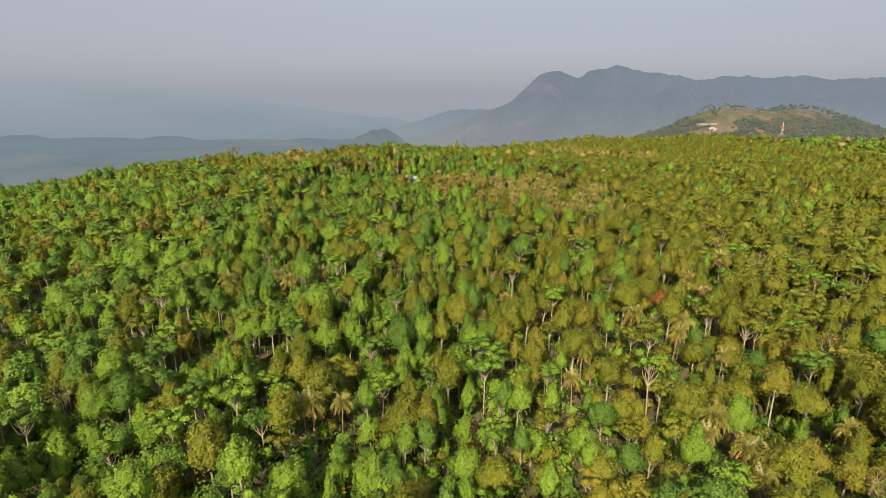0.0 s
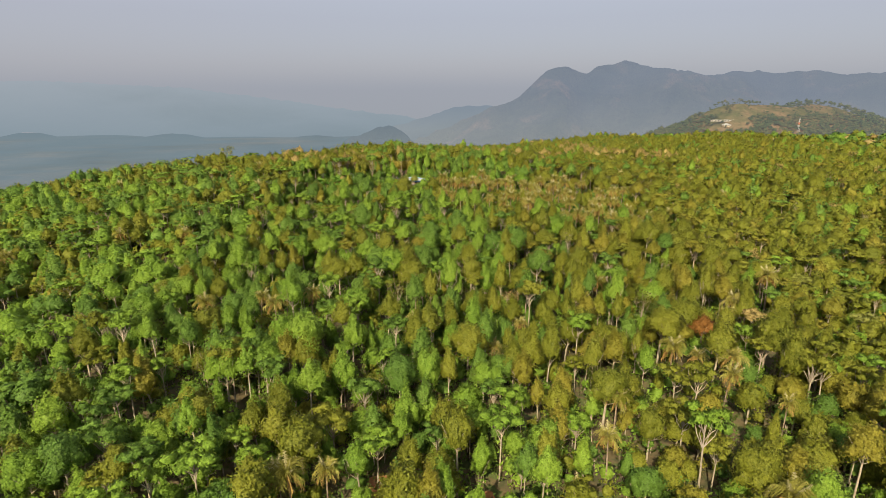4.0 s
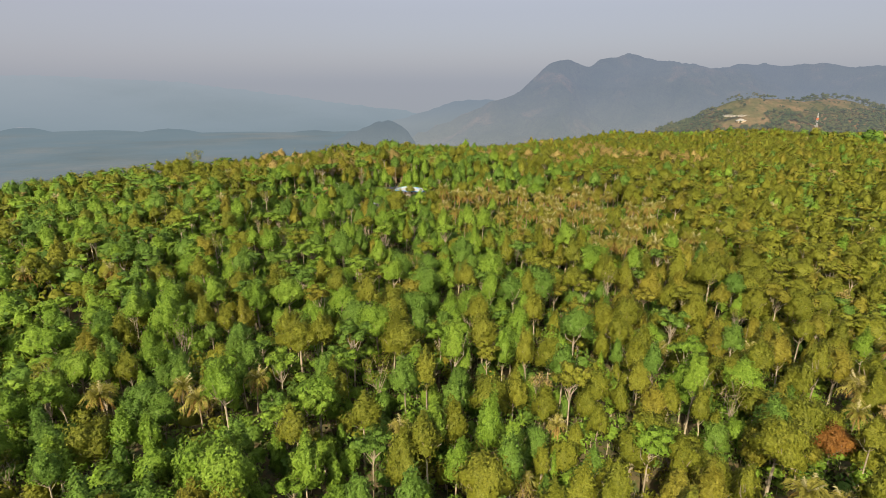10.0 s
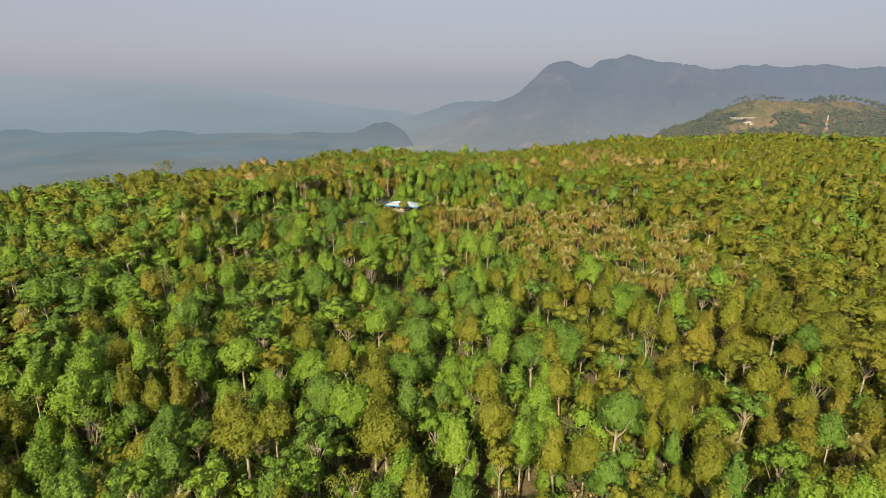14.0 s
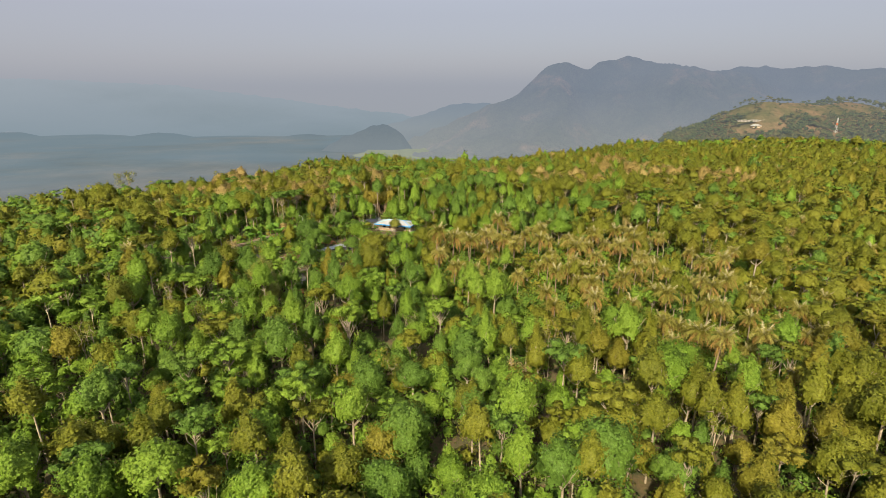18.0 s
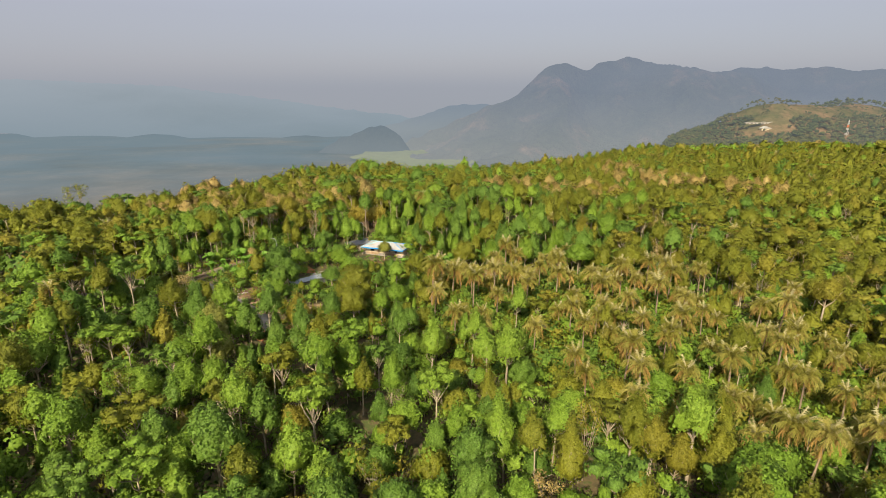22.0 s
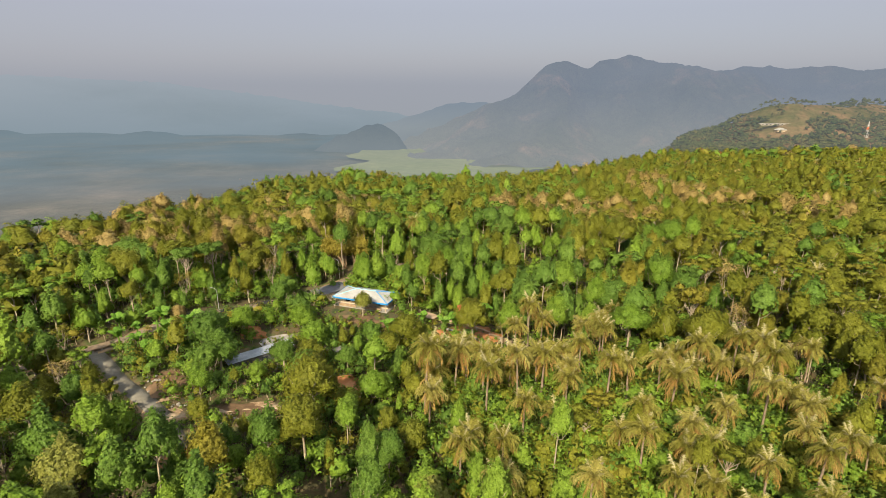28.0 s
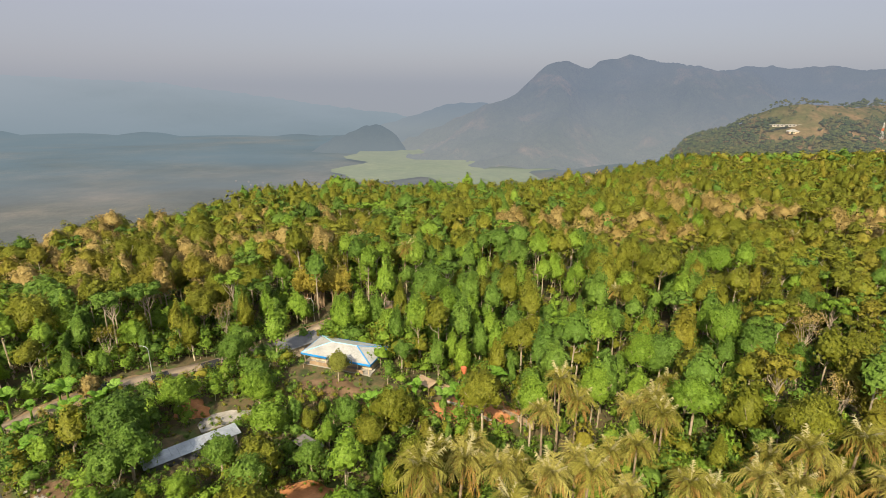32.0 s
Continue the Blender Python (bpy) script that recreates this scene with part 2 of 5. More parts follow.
HILL = hazed_surface("hazed_dry_grass_hill", [(0.32, (0.060, 0.068, 0.025)), (0.46, (0.105, 0.090, 0.042)), (0.58, (0.165, 0.112, 0.060)), (0.75, (0.23, 0.145, 0.082))], 0.020, 500, 2300, (0.10, 0.115, 0.13), (0.10, 0.115, 0.13), (-60, 60), 0.9, 2)
# Leaves of the farthest woods, with haze emission mixed into their colour.
HAZED_LEAF = hazed_surface("hazed_woodland_leaves", [(0.3, (0.032, 0.052, 0.012)), (0.5, (0.066, 0.078, 0.020)), (0.7, (0.120, 0.100, 0.032))], 0.03, 420, 1700, (0.10, 0.115, 0.13), (0.10, 0.115, 0.13), (-60, 60), 0.9, 1)
PADDY = hazed_surface("hazed_pale_paddy_plain", [(0.3, (0.13, 0.17, 0.07)), (0.7, (0.22, 0.24, 0.12))], 0.004, 500, 1500, (0.150, 0.166, 0.152), (0.150, 0.166, 0.152), (-260, 200), 0.9, 2)


# ---- the shape of the land ----
EDGE_X = (-1500, -700, -420, -240, -135, -92, 0, 100, 175, 300, 410, 520, 900, 5000)
EDGE_Y = (-900, -250, 150, 320, 412, 525, 556, 600, 660, 900, 1180, 1400, 1700, 2200)
BASE_Y = (-900, -100, 0, 100, 200, 300, 400, 520, 650, 900, 1100, 1600)
BASE_Z = (-30, -18, -15, -12, -6, 0, 4, 0, 0, -26, -36, -36)
BUMPS = ((-120, 290, 60, 80, 4), (140, 330, 60, 110, -9), (120, 170, 60, 60, -3), (330, 560, 140, 160, 4),
         (556, 1160, 78, 92, 67), (660, 1190, 70, 80, 38), (800, 1265, 150, 130, 66), (5, 95, 45, 30, -3), (-182, 366, 66, 48, 6.5), (-78, 505, 46, 46, 3), (-113, 208, 9, 8, -8))
PADS = ((-28, 354, 20, 12, 3.4), (-42, 335, 13, 9, 2.0), (4, 344, 16, 9, 2.4))
FLOOR = -262.0


def land(x, y):
    """Height of the ground."""
    x, y = np.asarray(x, float), np.asarray(y, float)
    z = np.interp(y, BASE_Y, BASE_Z)
    for cx, cy, sx, sy, h in BUMPS:
        z = z + h * np.exp(-((x - cx) / sx) ** 2 - ((y - cy) / sy) ** 2)
    z = z + 1.3 * np.sin(x / 23 + 1.1) * np.sin(y / 31) + 0.8 * np.sin(x / 11 + y / 17)
    d = y - np.interp(x, EDGE_X, EDGE_Y) + 9 * np.sin(x / 37)
    fall = 18 * np.log1p(np.exp(np.clip((d - 14) / 18, -40, 40)))
    z = z - 0.62 * fall * np.clip(1.15 - fall / 2600, 0.3, 1)
    low = FLOOR + 5 * np.sin(x / 330) * np.sin(y / 410 + 1)
    for cx, cy, rx, ry, h in PADS:
        w = np.clip(1.6 - np.hypot((x - cx) / rx, (y - cy) / ry) * 1.2, 0, 1)
        z = z + (h - z) * w * w * (3 - 2 * w)
    return low + 20 * np.log1p(np.exp(np.clip((z - low) / 20, -40, 40)))


def mesh_from(name, verts, tris, mats, idx=None, smooth=False, billow=None):
    me = bpy.data.meshes.new(name)
    verts, tris = np.asarray(verts, np.float32), np.asarray(tris, np.int32)
    me.vertices.add(len(verts))
    me.vertices.foreach_set("co", verts.ravel())
    me.loops.add(tris.size)
    me.loops.foreach_set("vertex_index", tris.ravel())
    n = tris.shape[1]
    me.polygons.add(len(tris))
    me.polygons.foreach_set("loop_start", np.arange(len(tris), dtype=np.int32) * n)
    me.polygons.foreach_set("loop_total", np.full(len(tris), n, np.int32))
    for m in mats:
        me.materials.append(m)
    if idx is not None:
        me.polygons.foreach_set("material_index", np.asarray(idx, np.int32))
    me.polygons.foreach_set("use_smooth", np.full(len(tris), smooth))
    if billow is not None:
        me.attributes.new("billow", "FLOAT_VECTOR", "POINT").data.foreach_set("vector", np.asarray(billow, np.float32).ravel())
    me.update(calc_edges=True)
    me.validate()
    return me


def sheet(xs, ys, fz):
    gx, gy = np.meshgrid(xs, ys)
    v = np.stack([gx, gy, fz(gx, gy)], -1).reshape(-1, 3)
    w = len(xs)
    i, j = np.meshgrid(np.arange(w - 1), np.arange(len(ys) - 1))
    a = (j * w + i).ravel()
    return v, np.stack([a, a + 1, a + w + 1, a + w], -1)


def axis(lo, a, b, hi, step, grow=1.12):
    mid_part = list(np.arange(a, b, step))
    up, s = [b], step
    while up[-1] < hi:
        s *= grow
        up.append(up[-1] + s)
    dn, s = [a], step
    while dn[-1] > lo:
        s *= grow
        dn.append(dn[-1] - s)
    return np.array(sorted(set(dn[1:])) + mid_part + up)


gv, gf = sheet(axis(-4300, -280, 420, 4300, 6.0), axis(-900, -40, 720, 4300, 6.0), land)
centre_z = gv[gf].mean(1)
# Far faces take the valley and hill materials with haze painted in.
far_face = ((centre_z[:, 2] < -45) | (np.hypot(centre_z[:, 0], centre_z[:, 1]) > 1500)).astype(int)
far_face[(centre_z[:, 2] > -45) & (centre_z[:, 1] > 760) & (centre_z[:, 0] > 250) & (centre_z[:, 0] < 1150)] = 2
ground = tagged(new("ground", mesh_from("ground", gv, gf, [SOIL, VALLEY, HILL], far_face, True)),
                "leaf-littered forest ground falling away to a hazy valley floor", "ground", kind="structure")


# ---- far mountains ----
def rough_noise(x, y, s, seed):
    v = np.zeros_like(x)
    rng = np.random.RandomState(seed)
    amp, f = 1.0, 1.0 / s
    for _ in range(5):
        a = rng.rand(4) * 6.28
        r = rng.rand() * 3
        v += amp * (1 - 2 * np.abs(np.sin((x * np.cos(r) + y * np.sin(r)) * f + a[0] + 1.2 * np.sin((x * np.sin(r) - y * np.cos(r)) * f * 0.7 + a[1]))))
        amp, f = amp * 0.5, f * 2.1
    return v


def ridge(name, label, y_ridge, depth, px, pz, spur, seed, mat, step=22):
    """A mountain: a crest line over x that falls forward and back, broken by spurs and gullies."""
    px = np.array(px, float)
    xs = np.arange(px[0], px[-1] + 1, step)
    ys = np.arange(y_ridge - depth, y_ridge + depth * 0.6, step)

    def fz(x, y):
        crest = np.interp(x, px, pz) + 5 * rough_noise(x, x * 0, 60, seed + 5) + 1.6 * np.sin(x / 5.1) * np.sin(x / 3.3 + 1)
        warp = depth * 0.16 * np.sin(x / 170 + seed)
        s = 1 - np.clip(np.abs(y - y_ridge - warp * (y < y_ridge)) / depth, 0, 1)
        s = np.where(y < y_ridge, s ** 1.25, np.clip(1 - (y - y_ridge) / (depth * 0.6), 0, 1))
        body = spur * rough_noise(x, y * 0.55, 120, seed) * (s * (1 - s) * 4)
        return FLOOR - 8 + (crest - FLOOR) * s + body

    v, f = sheet(xs, ys, fz)
    return tagged(new(name, mesh_from(name, v, f, [mat], None, True)), label, "mountain", kind="structure")


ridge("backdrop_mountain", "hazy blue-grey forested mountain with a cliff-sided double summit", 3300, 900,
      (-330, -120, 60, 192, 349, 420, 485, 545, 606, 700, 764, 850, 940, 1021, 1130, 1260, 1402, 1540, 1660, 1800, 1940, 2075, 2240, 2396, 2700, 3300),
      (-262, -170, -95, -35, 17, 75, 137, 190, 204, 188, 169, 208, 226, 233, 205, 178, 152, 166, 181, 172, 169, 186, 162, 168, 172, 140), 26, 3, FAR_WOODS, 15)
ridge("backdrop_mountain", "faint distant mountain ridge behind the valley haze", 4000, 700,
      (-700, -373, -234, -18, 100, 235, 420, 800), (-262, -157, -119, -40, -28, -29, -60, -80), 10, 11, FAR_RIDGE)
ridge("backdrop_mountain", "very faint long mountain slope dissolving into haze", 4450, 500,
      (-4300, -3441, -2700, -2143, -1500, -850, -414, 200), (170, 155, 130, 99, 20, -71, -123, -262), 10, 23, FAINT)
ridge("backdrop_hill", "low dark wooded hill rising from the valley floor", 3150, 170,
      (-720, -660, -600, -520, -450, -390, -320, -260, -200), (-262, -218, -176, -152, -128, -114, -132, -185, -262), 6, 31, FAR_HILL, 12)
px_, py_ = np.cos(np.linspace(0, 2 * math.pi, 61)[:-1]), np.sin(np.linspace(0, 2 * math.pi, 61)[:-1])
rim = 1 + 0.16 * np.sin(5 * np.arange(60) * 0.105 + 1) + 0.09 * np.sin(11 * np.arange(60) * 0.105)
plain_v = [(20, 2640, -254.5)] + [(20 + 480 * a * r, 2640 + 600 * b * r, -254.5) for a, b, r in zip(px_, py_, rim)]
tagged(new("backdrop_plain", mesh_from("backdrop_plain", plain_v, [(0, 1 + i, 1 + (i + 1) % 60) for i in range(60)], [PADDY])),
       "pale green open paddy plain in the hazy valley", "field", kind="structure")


# ---- trees ----
class Heap:
    """Triangles gathered for one mesh. n: the way each point of a billow faces."""

    def __init__(self):
        self.v, self.t, self.m, self.n, self.count = [], [], [], [], 0
        self.tone = []

    def add(self, v, t, m=0, n=None):
        v = np.asarray(v, float)
        self.v.append(v)
        self.t.append(np.asarray(t, int) + self.count)
        self.m.append(np.full(len(t), m))
        self.n.append(np.tile((0.0, 0.0, 1.0), (len(v), 1)) if n is None else np.asarray(n, float))
        self.count += len(v)

    def arrays(self):
        return np.concatenate(self.v), np.concatenate(self.t), np.concatenate(self.m), np.concatenate(self.n)


ICO_V = []
_g = (1 + 5 ** 0.5) / 2
for _a in (-1, 1):
    for _b in (-_g, _g):
        ICO_V += [(0, _a, _b), (_a, _b, 0), (_b, 0, _a)]
ICO_V = np.array(ICO_V, float) / math.hypot(1, _g)
ICO_T = []
for _i in range(12):
    for _j in range(_i + 1, 12):
        for _k in range(_j + 1, 12):
            p, q, r = ICO_V[_i], ICO_V[_j], ICO_V[_k]
            if max(np.linalg.norm(p - q), np.linalg.norm(q - r), np.linalg.norm(p - r)) < 1.1:
                ICO_T.append((_i, _j, _k) if np.dot(np.cross(q - p, r - p), p) > 0 else (_i, _k, _j))
ICO_T = np.array(ICO_T)


def unit(v):
    return v / np.maximum(np.linalg.norm(v, axis=-1, keepdims=True), 1e-9)


def leaves(heap, rng, centre, radii, count, size, m=0, up=0.25, droop=0.0, hub=None):
    """Leaf sprays over the outside of a clump, turned away from the hub of the crown."""
    hub = centre if hub is None else hub
    d = unit(rng.normal(size=(count, 3)) + (0, 0, up))
    p = np.array(centre) + d * np.array(radii) * rng.uniform(0.70, 1.16, (count, 1))
    nrm = unit(d * 0.8 + unit(p - np.array(hub, float) + 1e-6) * 0.5 + rng.normal(size=(count, 3)) * 0.24)
    u = unit(np.cross(nrm, rng.normal(size=(count, 3))))
    w = np.cross(nrm, u)
    s = size * rng.uniform(0.6, 1.35, (count, 1))
    a, b = p - u * s * 0.55 + w * s * 0.45, p + u * s * 0.62 + np.array((0, 0, -droop)) * s
    c = p - u * s * 0.4 - w * s * 0.55
    v = np.stack([a, c, b], 1).reshape(-1, 3)
    heap.add(v, np.arange(count)[:, None] * 3 + (0, 1, 2), m, np.repeat(unit(d + (0, 0, 0.2)), 3, 0))


def tube(heap, pts, radii, sides=5, m=0):
    pts = np.array(pts, float)
    n = len(pts)
    ang = np.arange(sides) * 2 * math.pi / sides
    v = []
    for i in range(n):
        d = unit(pts[min(i + 1, n - 1)] - pts[max(i - 1, 0)])
        s = unit(np.cross(d, (0.3, 1, 0.1) if abs(d[2]) > 0.5 else (0, 0, 1)))
        w = np.cross(d, s)
        v.append(pts[i] + radii[i] * (np.cos(ang)[:, None] * s + np.sin(ang)[:, None] * w))
    t = []
    for i in range(n - 1):
        for j in range(sides):
            a, b = i * sides + j, i * sides + (j + 1) % sides
            t += [(a, b, b + sides), (a, b + sides, a + sides)]
    heap.add(np.concatenate(v), t, m)


def limb(rng, a, b, bow=0.15):
    a, b = np.array(a, float), np.array(b, float)
    mid_p = (a + b) / 2 + rng.normal(size=3) * bow * np.linalg.norm(b - a) * 0.5
    mid_p[2] -= 0.05 * np.linalg.norm(b - a)
    return [a, mid_p, b]


def finer(v, t):
    """Every triangle of a ball into four."""
    v, seen, out = [tuple(p) for p in v], {}, []
    for tri in t:
        m = []
        for i, j in ((0, 1), (1, 2), (2, 0)):
            key = (min(tri[i], tri[j]), max(tri[i], tri[j]))
            if key not in seen:
                seen[key] = len(v)
                v.append(tuple(unit(np.array(v[key[0]]) + np.array(v[key[1]]))))
            m.append(seen[key])
        out += [(tri[0], m[0], m[2]), (tri[1], m[1], m[0]), (tri[2], m[2], m[1]), (m[0], m[1], m[2])]
    return np.array(v), np.array(out)


BALLS = [(ICO_V, ICO_T)]
for _ in range(2):
    BALLS.append(finer(*BALLS[-1]))


def shell(heap, rng, mid_p, wide, tall, n, size, taper, rough, lumps, ball, inner=0.93, low=-0.75):
    """A billowing crown: leaf sprays over a lumpy dome, round a leafy heart. low: where the dome ends below, from 1 (top) to -1."""
    k = np.arange(lumps) + 0.5
    zz = 1 - (1 - low) * k / lumps
    ang = k * 2.4 + rng.uniform(0, 6.28)
    knob = unit(np.stack([np.sqrt(1 - zz ** 2) * np.cos(ang), np.sqrt(1 - zz ** 2) * np.sin(ang), zz], 1) + rng.normal(size=(lumps, 3)) * 0.16)
    amp = rng.uniform(0.22, 0.66, lumps) * rough
    tight = 2.3 / lumps
    oval = rng.uniform(0.84, 1.16)
    tufts = unit(rng.normal(size=(lumps * 6, 3)) + (0, 0, 0.2))
    tuft_amp = rng.uniform(0.02, 0.17, len(tufts)) * rough

    def place_at(d):
        near = d @ knob.T
        close = d @ tufts.T
        swell = 0.46 + (amp * np.exp(-(1 - near) / tight)).max(1) + (tuft_amp * np.exp(-(1 - close) * 2.2 * lumps)).max(1)
        u = (d[:, 2] + 1) / 2
        side = (1 - taper * u ** 1.3) * (1 + taper * 0.35)
        z = np.where(d[:, 2] > 0, d[:, 2], d[:, 2] * 0.85)
        return np.stack([d[:, 0] * wide * side * oval, d[:, 1] * wide * side / oval, z * tall / 2], 1) * swell[:, None], near.argmax(1), close.argmax(1)

    hearts, small = place_at(knob)[0] * 0.60, place_at(tufts)[0] * 0.84

    def facing(p, j, k):
        return unit(unit(p - hearts[j]) * 0.6 + unit(p - small[k]) * 0.5 + unit(p * (1 / wide, 1 / wide, 2 / tall)) * 0.55 + (0, 0, 0.08))

    bv, bt = BALLS[ball]
    bv = bv.copy()
    under = bv[:, 2] < low
    bv[under] = unit(bv[under] * (1, 1, 0) + (1e-6, 0, 0)) * (np.linalg.norm(bv[under, :2], axis=1) / math.sqrt(1 - low * low))[:, None] * 0.8 + (0, 0, low)
    cv, cj, ck = place_at(bv)
    heap.add(cv * inner * rng.uniform(0.95, 1.04, (len(cv), 1)) + mid_p, bt, 0, np.where(under[:, None], (0.0, 0.0, -1.0), facing(cv, cj, ck)))
    d = rng.normal(size=(n * 3, 3)) + (0, 0, 0.22)
    d = unit(d)
    d = d[d[:, 2] > low + rng.normal(size=len(d)) * 0.10][:n]
    n = len(d)
    p, j, k = place_at(d)
    calm = min(max((size - 0.3) / 0.6, 0.0), 1.0)
    stray = (rng.rand(n, 1) < 0.22 * (1 - calm)) * rng.uniform(0.02, 0.16, (n, 1))
    p = p * (rng.uniform(0.88 + 0.06 * calm, 1.09 - 0.03 * calm, (n, 1)) + stray)
    face = facing(p, j, k)
    nrm = unit(face + rng.normal(size=(n, 3)) * (0.40 - 0.24 * calm))
    u = unit(np.cross(nrm, rng.normal(size=(n, 3))))
    w = np.cross(nrm, u)
    s = size * rng.uniform(0.55, 1.4, (n, 1))
    p = p + mid_p
    v = np.stack([p - u * s * 0.55 + w * s * 0.45, p - u * s * 0.4 - w * s * 0.55, p + u * s * 0.62 - nrm * s * 0.12], 1).reshape(-1, 3)
    heap.add(v, np.arange(n)[:, None] * 3 + (0, 1, 2), 0, np.repeat(unit(face + rng.normal(size=(n, 3)) * (0.30 - 0.18 * calm)), 3, 0))


def domed(rng, h, wide, tall, n, size, taper=0.3, rough=1.0, lumps=12, limbs=5, trunk_r=0.2, ball=2, inner=0.93, low=-0.75):
    """A leafy tree with one full crown. h: height; wide: crown radius; tall: crown depth; taper: how far the top narrows."""
    wood, crown = Heap(), Heap()
    lean = rng.normal(size=2) * 0.03 * h
    mid_p = np.array((lean[0], lean[1], h - tall * 0.5))
    fork = max(h - tall * (0.5 - 0.55 * low), 1.0)
    tube(wood, [(0, 0, -1.2), (lean[0] * 0.2, lean[1] * 0.3, h * 0.3), (lean[0] * 0.7, lean[1] * 0.6, fork), mid_p + (0, 0, tall * 0.2)],
         [trunk_r * 1.25, trunk_r, trunk_r * 0.8, trunk_r * 0.2], 6 if limbs else 3)
    for i in range(limbs):
        a = i * 2.4 + rng.uniform(-0.4, 0.4)
        f = rng.uniform(0.72, 1.25) if low < -0.5 else rng.uniform(0.8, 1.0)
        start = np.array((lean[0] * 0.7, lean[1] * 0.6, fork * f if low > -0.5 else max(h - tall, 1.0) * f))
        tip = mid_p + (math.cos(a) * wide * 0.84, math.sin(a) * wide * 0.84, tall * rng.uniform(-0.08, 0.24))
        path = limb(rng, start, tip)
        tube(wood, path, [trunk_r * 0.5, trunk_r * 0.36, trunk_r * 0.12], 4)
        if low > -0.5:
            for _ in range(2):
                b = a + rng.uniform(-0.8, 0.8)
                end = mid_p + (math.cos(b) * wide * 0.7, math.sin(b) * wide * 0.7, tall * rng.uniform(-0.05, 0.2))
                tube(wood, [path[1], (path[1] + end) / 2 + (0, 0, -0.15), end], [trunk_r * 0.3, trunk_r * 0.2, trunk_r * 0.08], 3)
    shell(crown, rng, mid_p, wide, tall, int(n * (wide * tall / 26.0) ** 0.85), size, taper, rough, lumps, ball, inner, low)
    return wood, crown


def broadleaf(rng, h, wide, tall, clumps, n, size, limbs=5, trunk_r=0.2):
    """A tall tree with a flat, layered crown of separate clumps."""
    wood, crown = Heap(), Heap()
    lean = rng.normal(size=2) * 0.03 * h
    top = np.array((lean[0], lean[1], h - 0.45 * tall))
    tube(wood, [(0, 0, -1.2), (lean[0] * 0.2, lean[1] * 0.3, h * 0.3), (lean[0] * 0.7, lean[1] * 0.6, (h - tall) * 0.9), top],
         [trunk_r * 1.25, trunk_r, trunk_r * 0.75, trunk_r * 0.25], 6 if limbs > 4 else 3)
    for i in range(clumps):
        ang = i * 2.4 + rng.uniform(-0.5, 0.5)
        rad = wide * math.sqrt((i + 0.5) / clumps) * 0.8
        c = np.array((lean[0] + rad * math.cos(ang), lean[1] + rad * math.sin(ang), h - tall * rng.uniform(0.1, 0.55)))
        r = wide * 0.44 * rng.uniform(0.72, 1.2)
        shell(crown, rng, c, r * 1.1, r * 1.0, max(6, int(n * (r / (wide * 0.44)) ** 1.4)), size, 0.1, 0.8, 6, 0, 0.86, -0.3)
        if limbs and i % max(1, clumps // limbs) == 0:
            start = np.array((lean[0] * 0.7, lean[1] * 0.6, (h - tall) * rng.uniform(0.75, 1.05)))
            tube(wood, limb(rng, start, c), [trunk_r * 0.6, trunk_r * 0.42, trunk_r * 0.14], 4)
    return wood, crown


def bare_tree(rng, h, wide, n, size, trunk_r=0.18, twigs=34):
    """Many thin rising branches with a thin haze of leaves."""
    wood, crown = Heap(), Heap()
    fork = h * 0.45
    tube(wood, [(0, 0, -1), (0.1, 0, fork * 0.5), (0, 0.1, fork)], [trunk_r * 1.2, trunk_r, trunk_r * 0.8], 6)
    for i in range(9):
        a = i * 2.4 + rng.uniform(-0.4, 0.4)
        rr = wide * rng.uniform(0.45, 0.95)
        tip = np.array((rr * math.cos(a), rr * math.sin(a), h * rng.uniform(0.72, 1.0)))
        path = limb(rng, (0, 0, fork * rng.uniform(0.7, 1.0)), tip, 0.2)
        tube(wood, path, [trunk_r * 0.5, trunk_r * 0.34, 0.04], 4)
        for _ in range(twigs // 9):
            e = path[1] + (tip - path[1]) * rng.uniform(0.1, 0.9)
            tube(wood, [e, e + rng.normal(size=3) * wide * 0.28 + (0, 0, wide * 0.2)], [0.06, 0.025], 3)
        leaves(crown, rng, tip, (wide * 0.42, wide * 0.42, wide * 0.36), n, size)
    return wood, crown


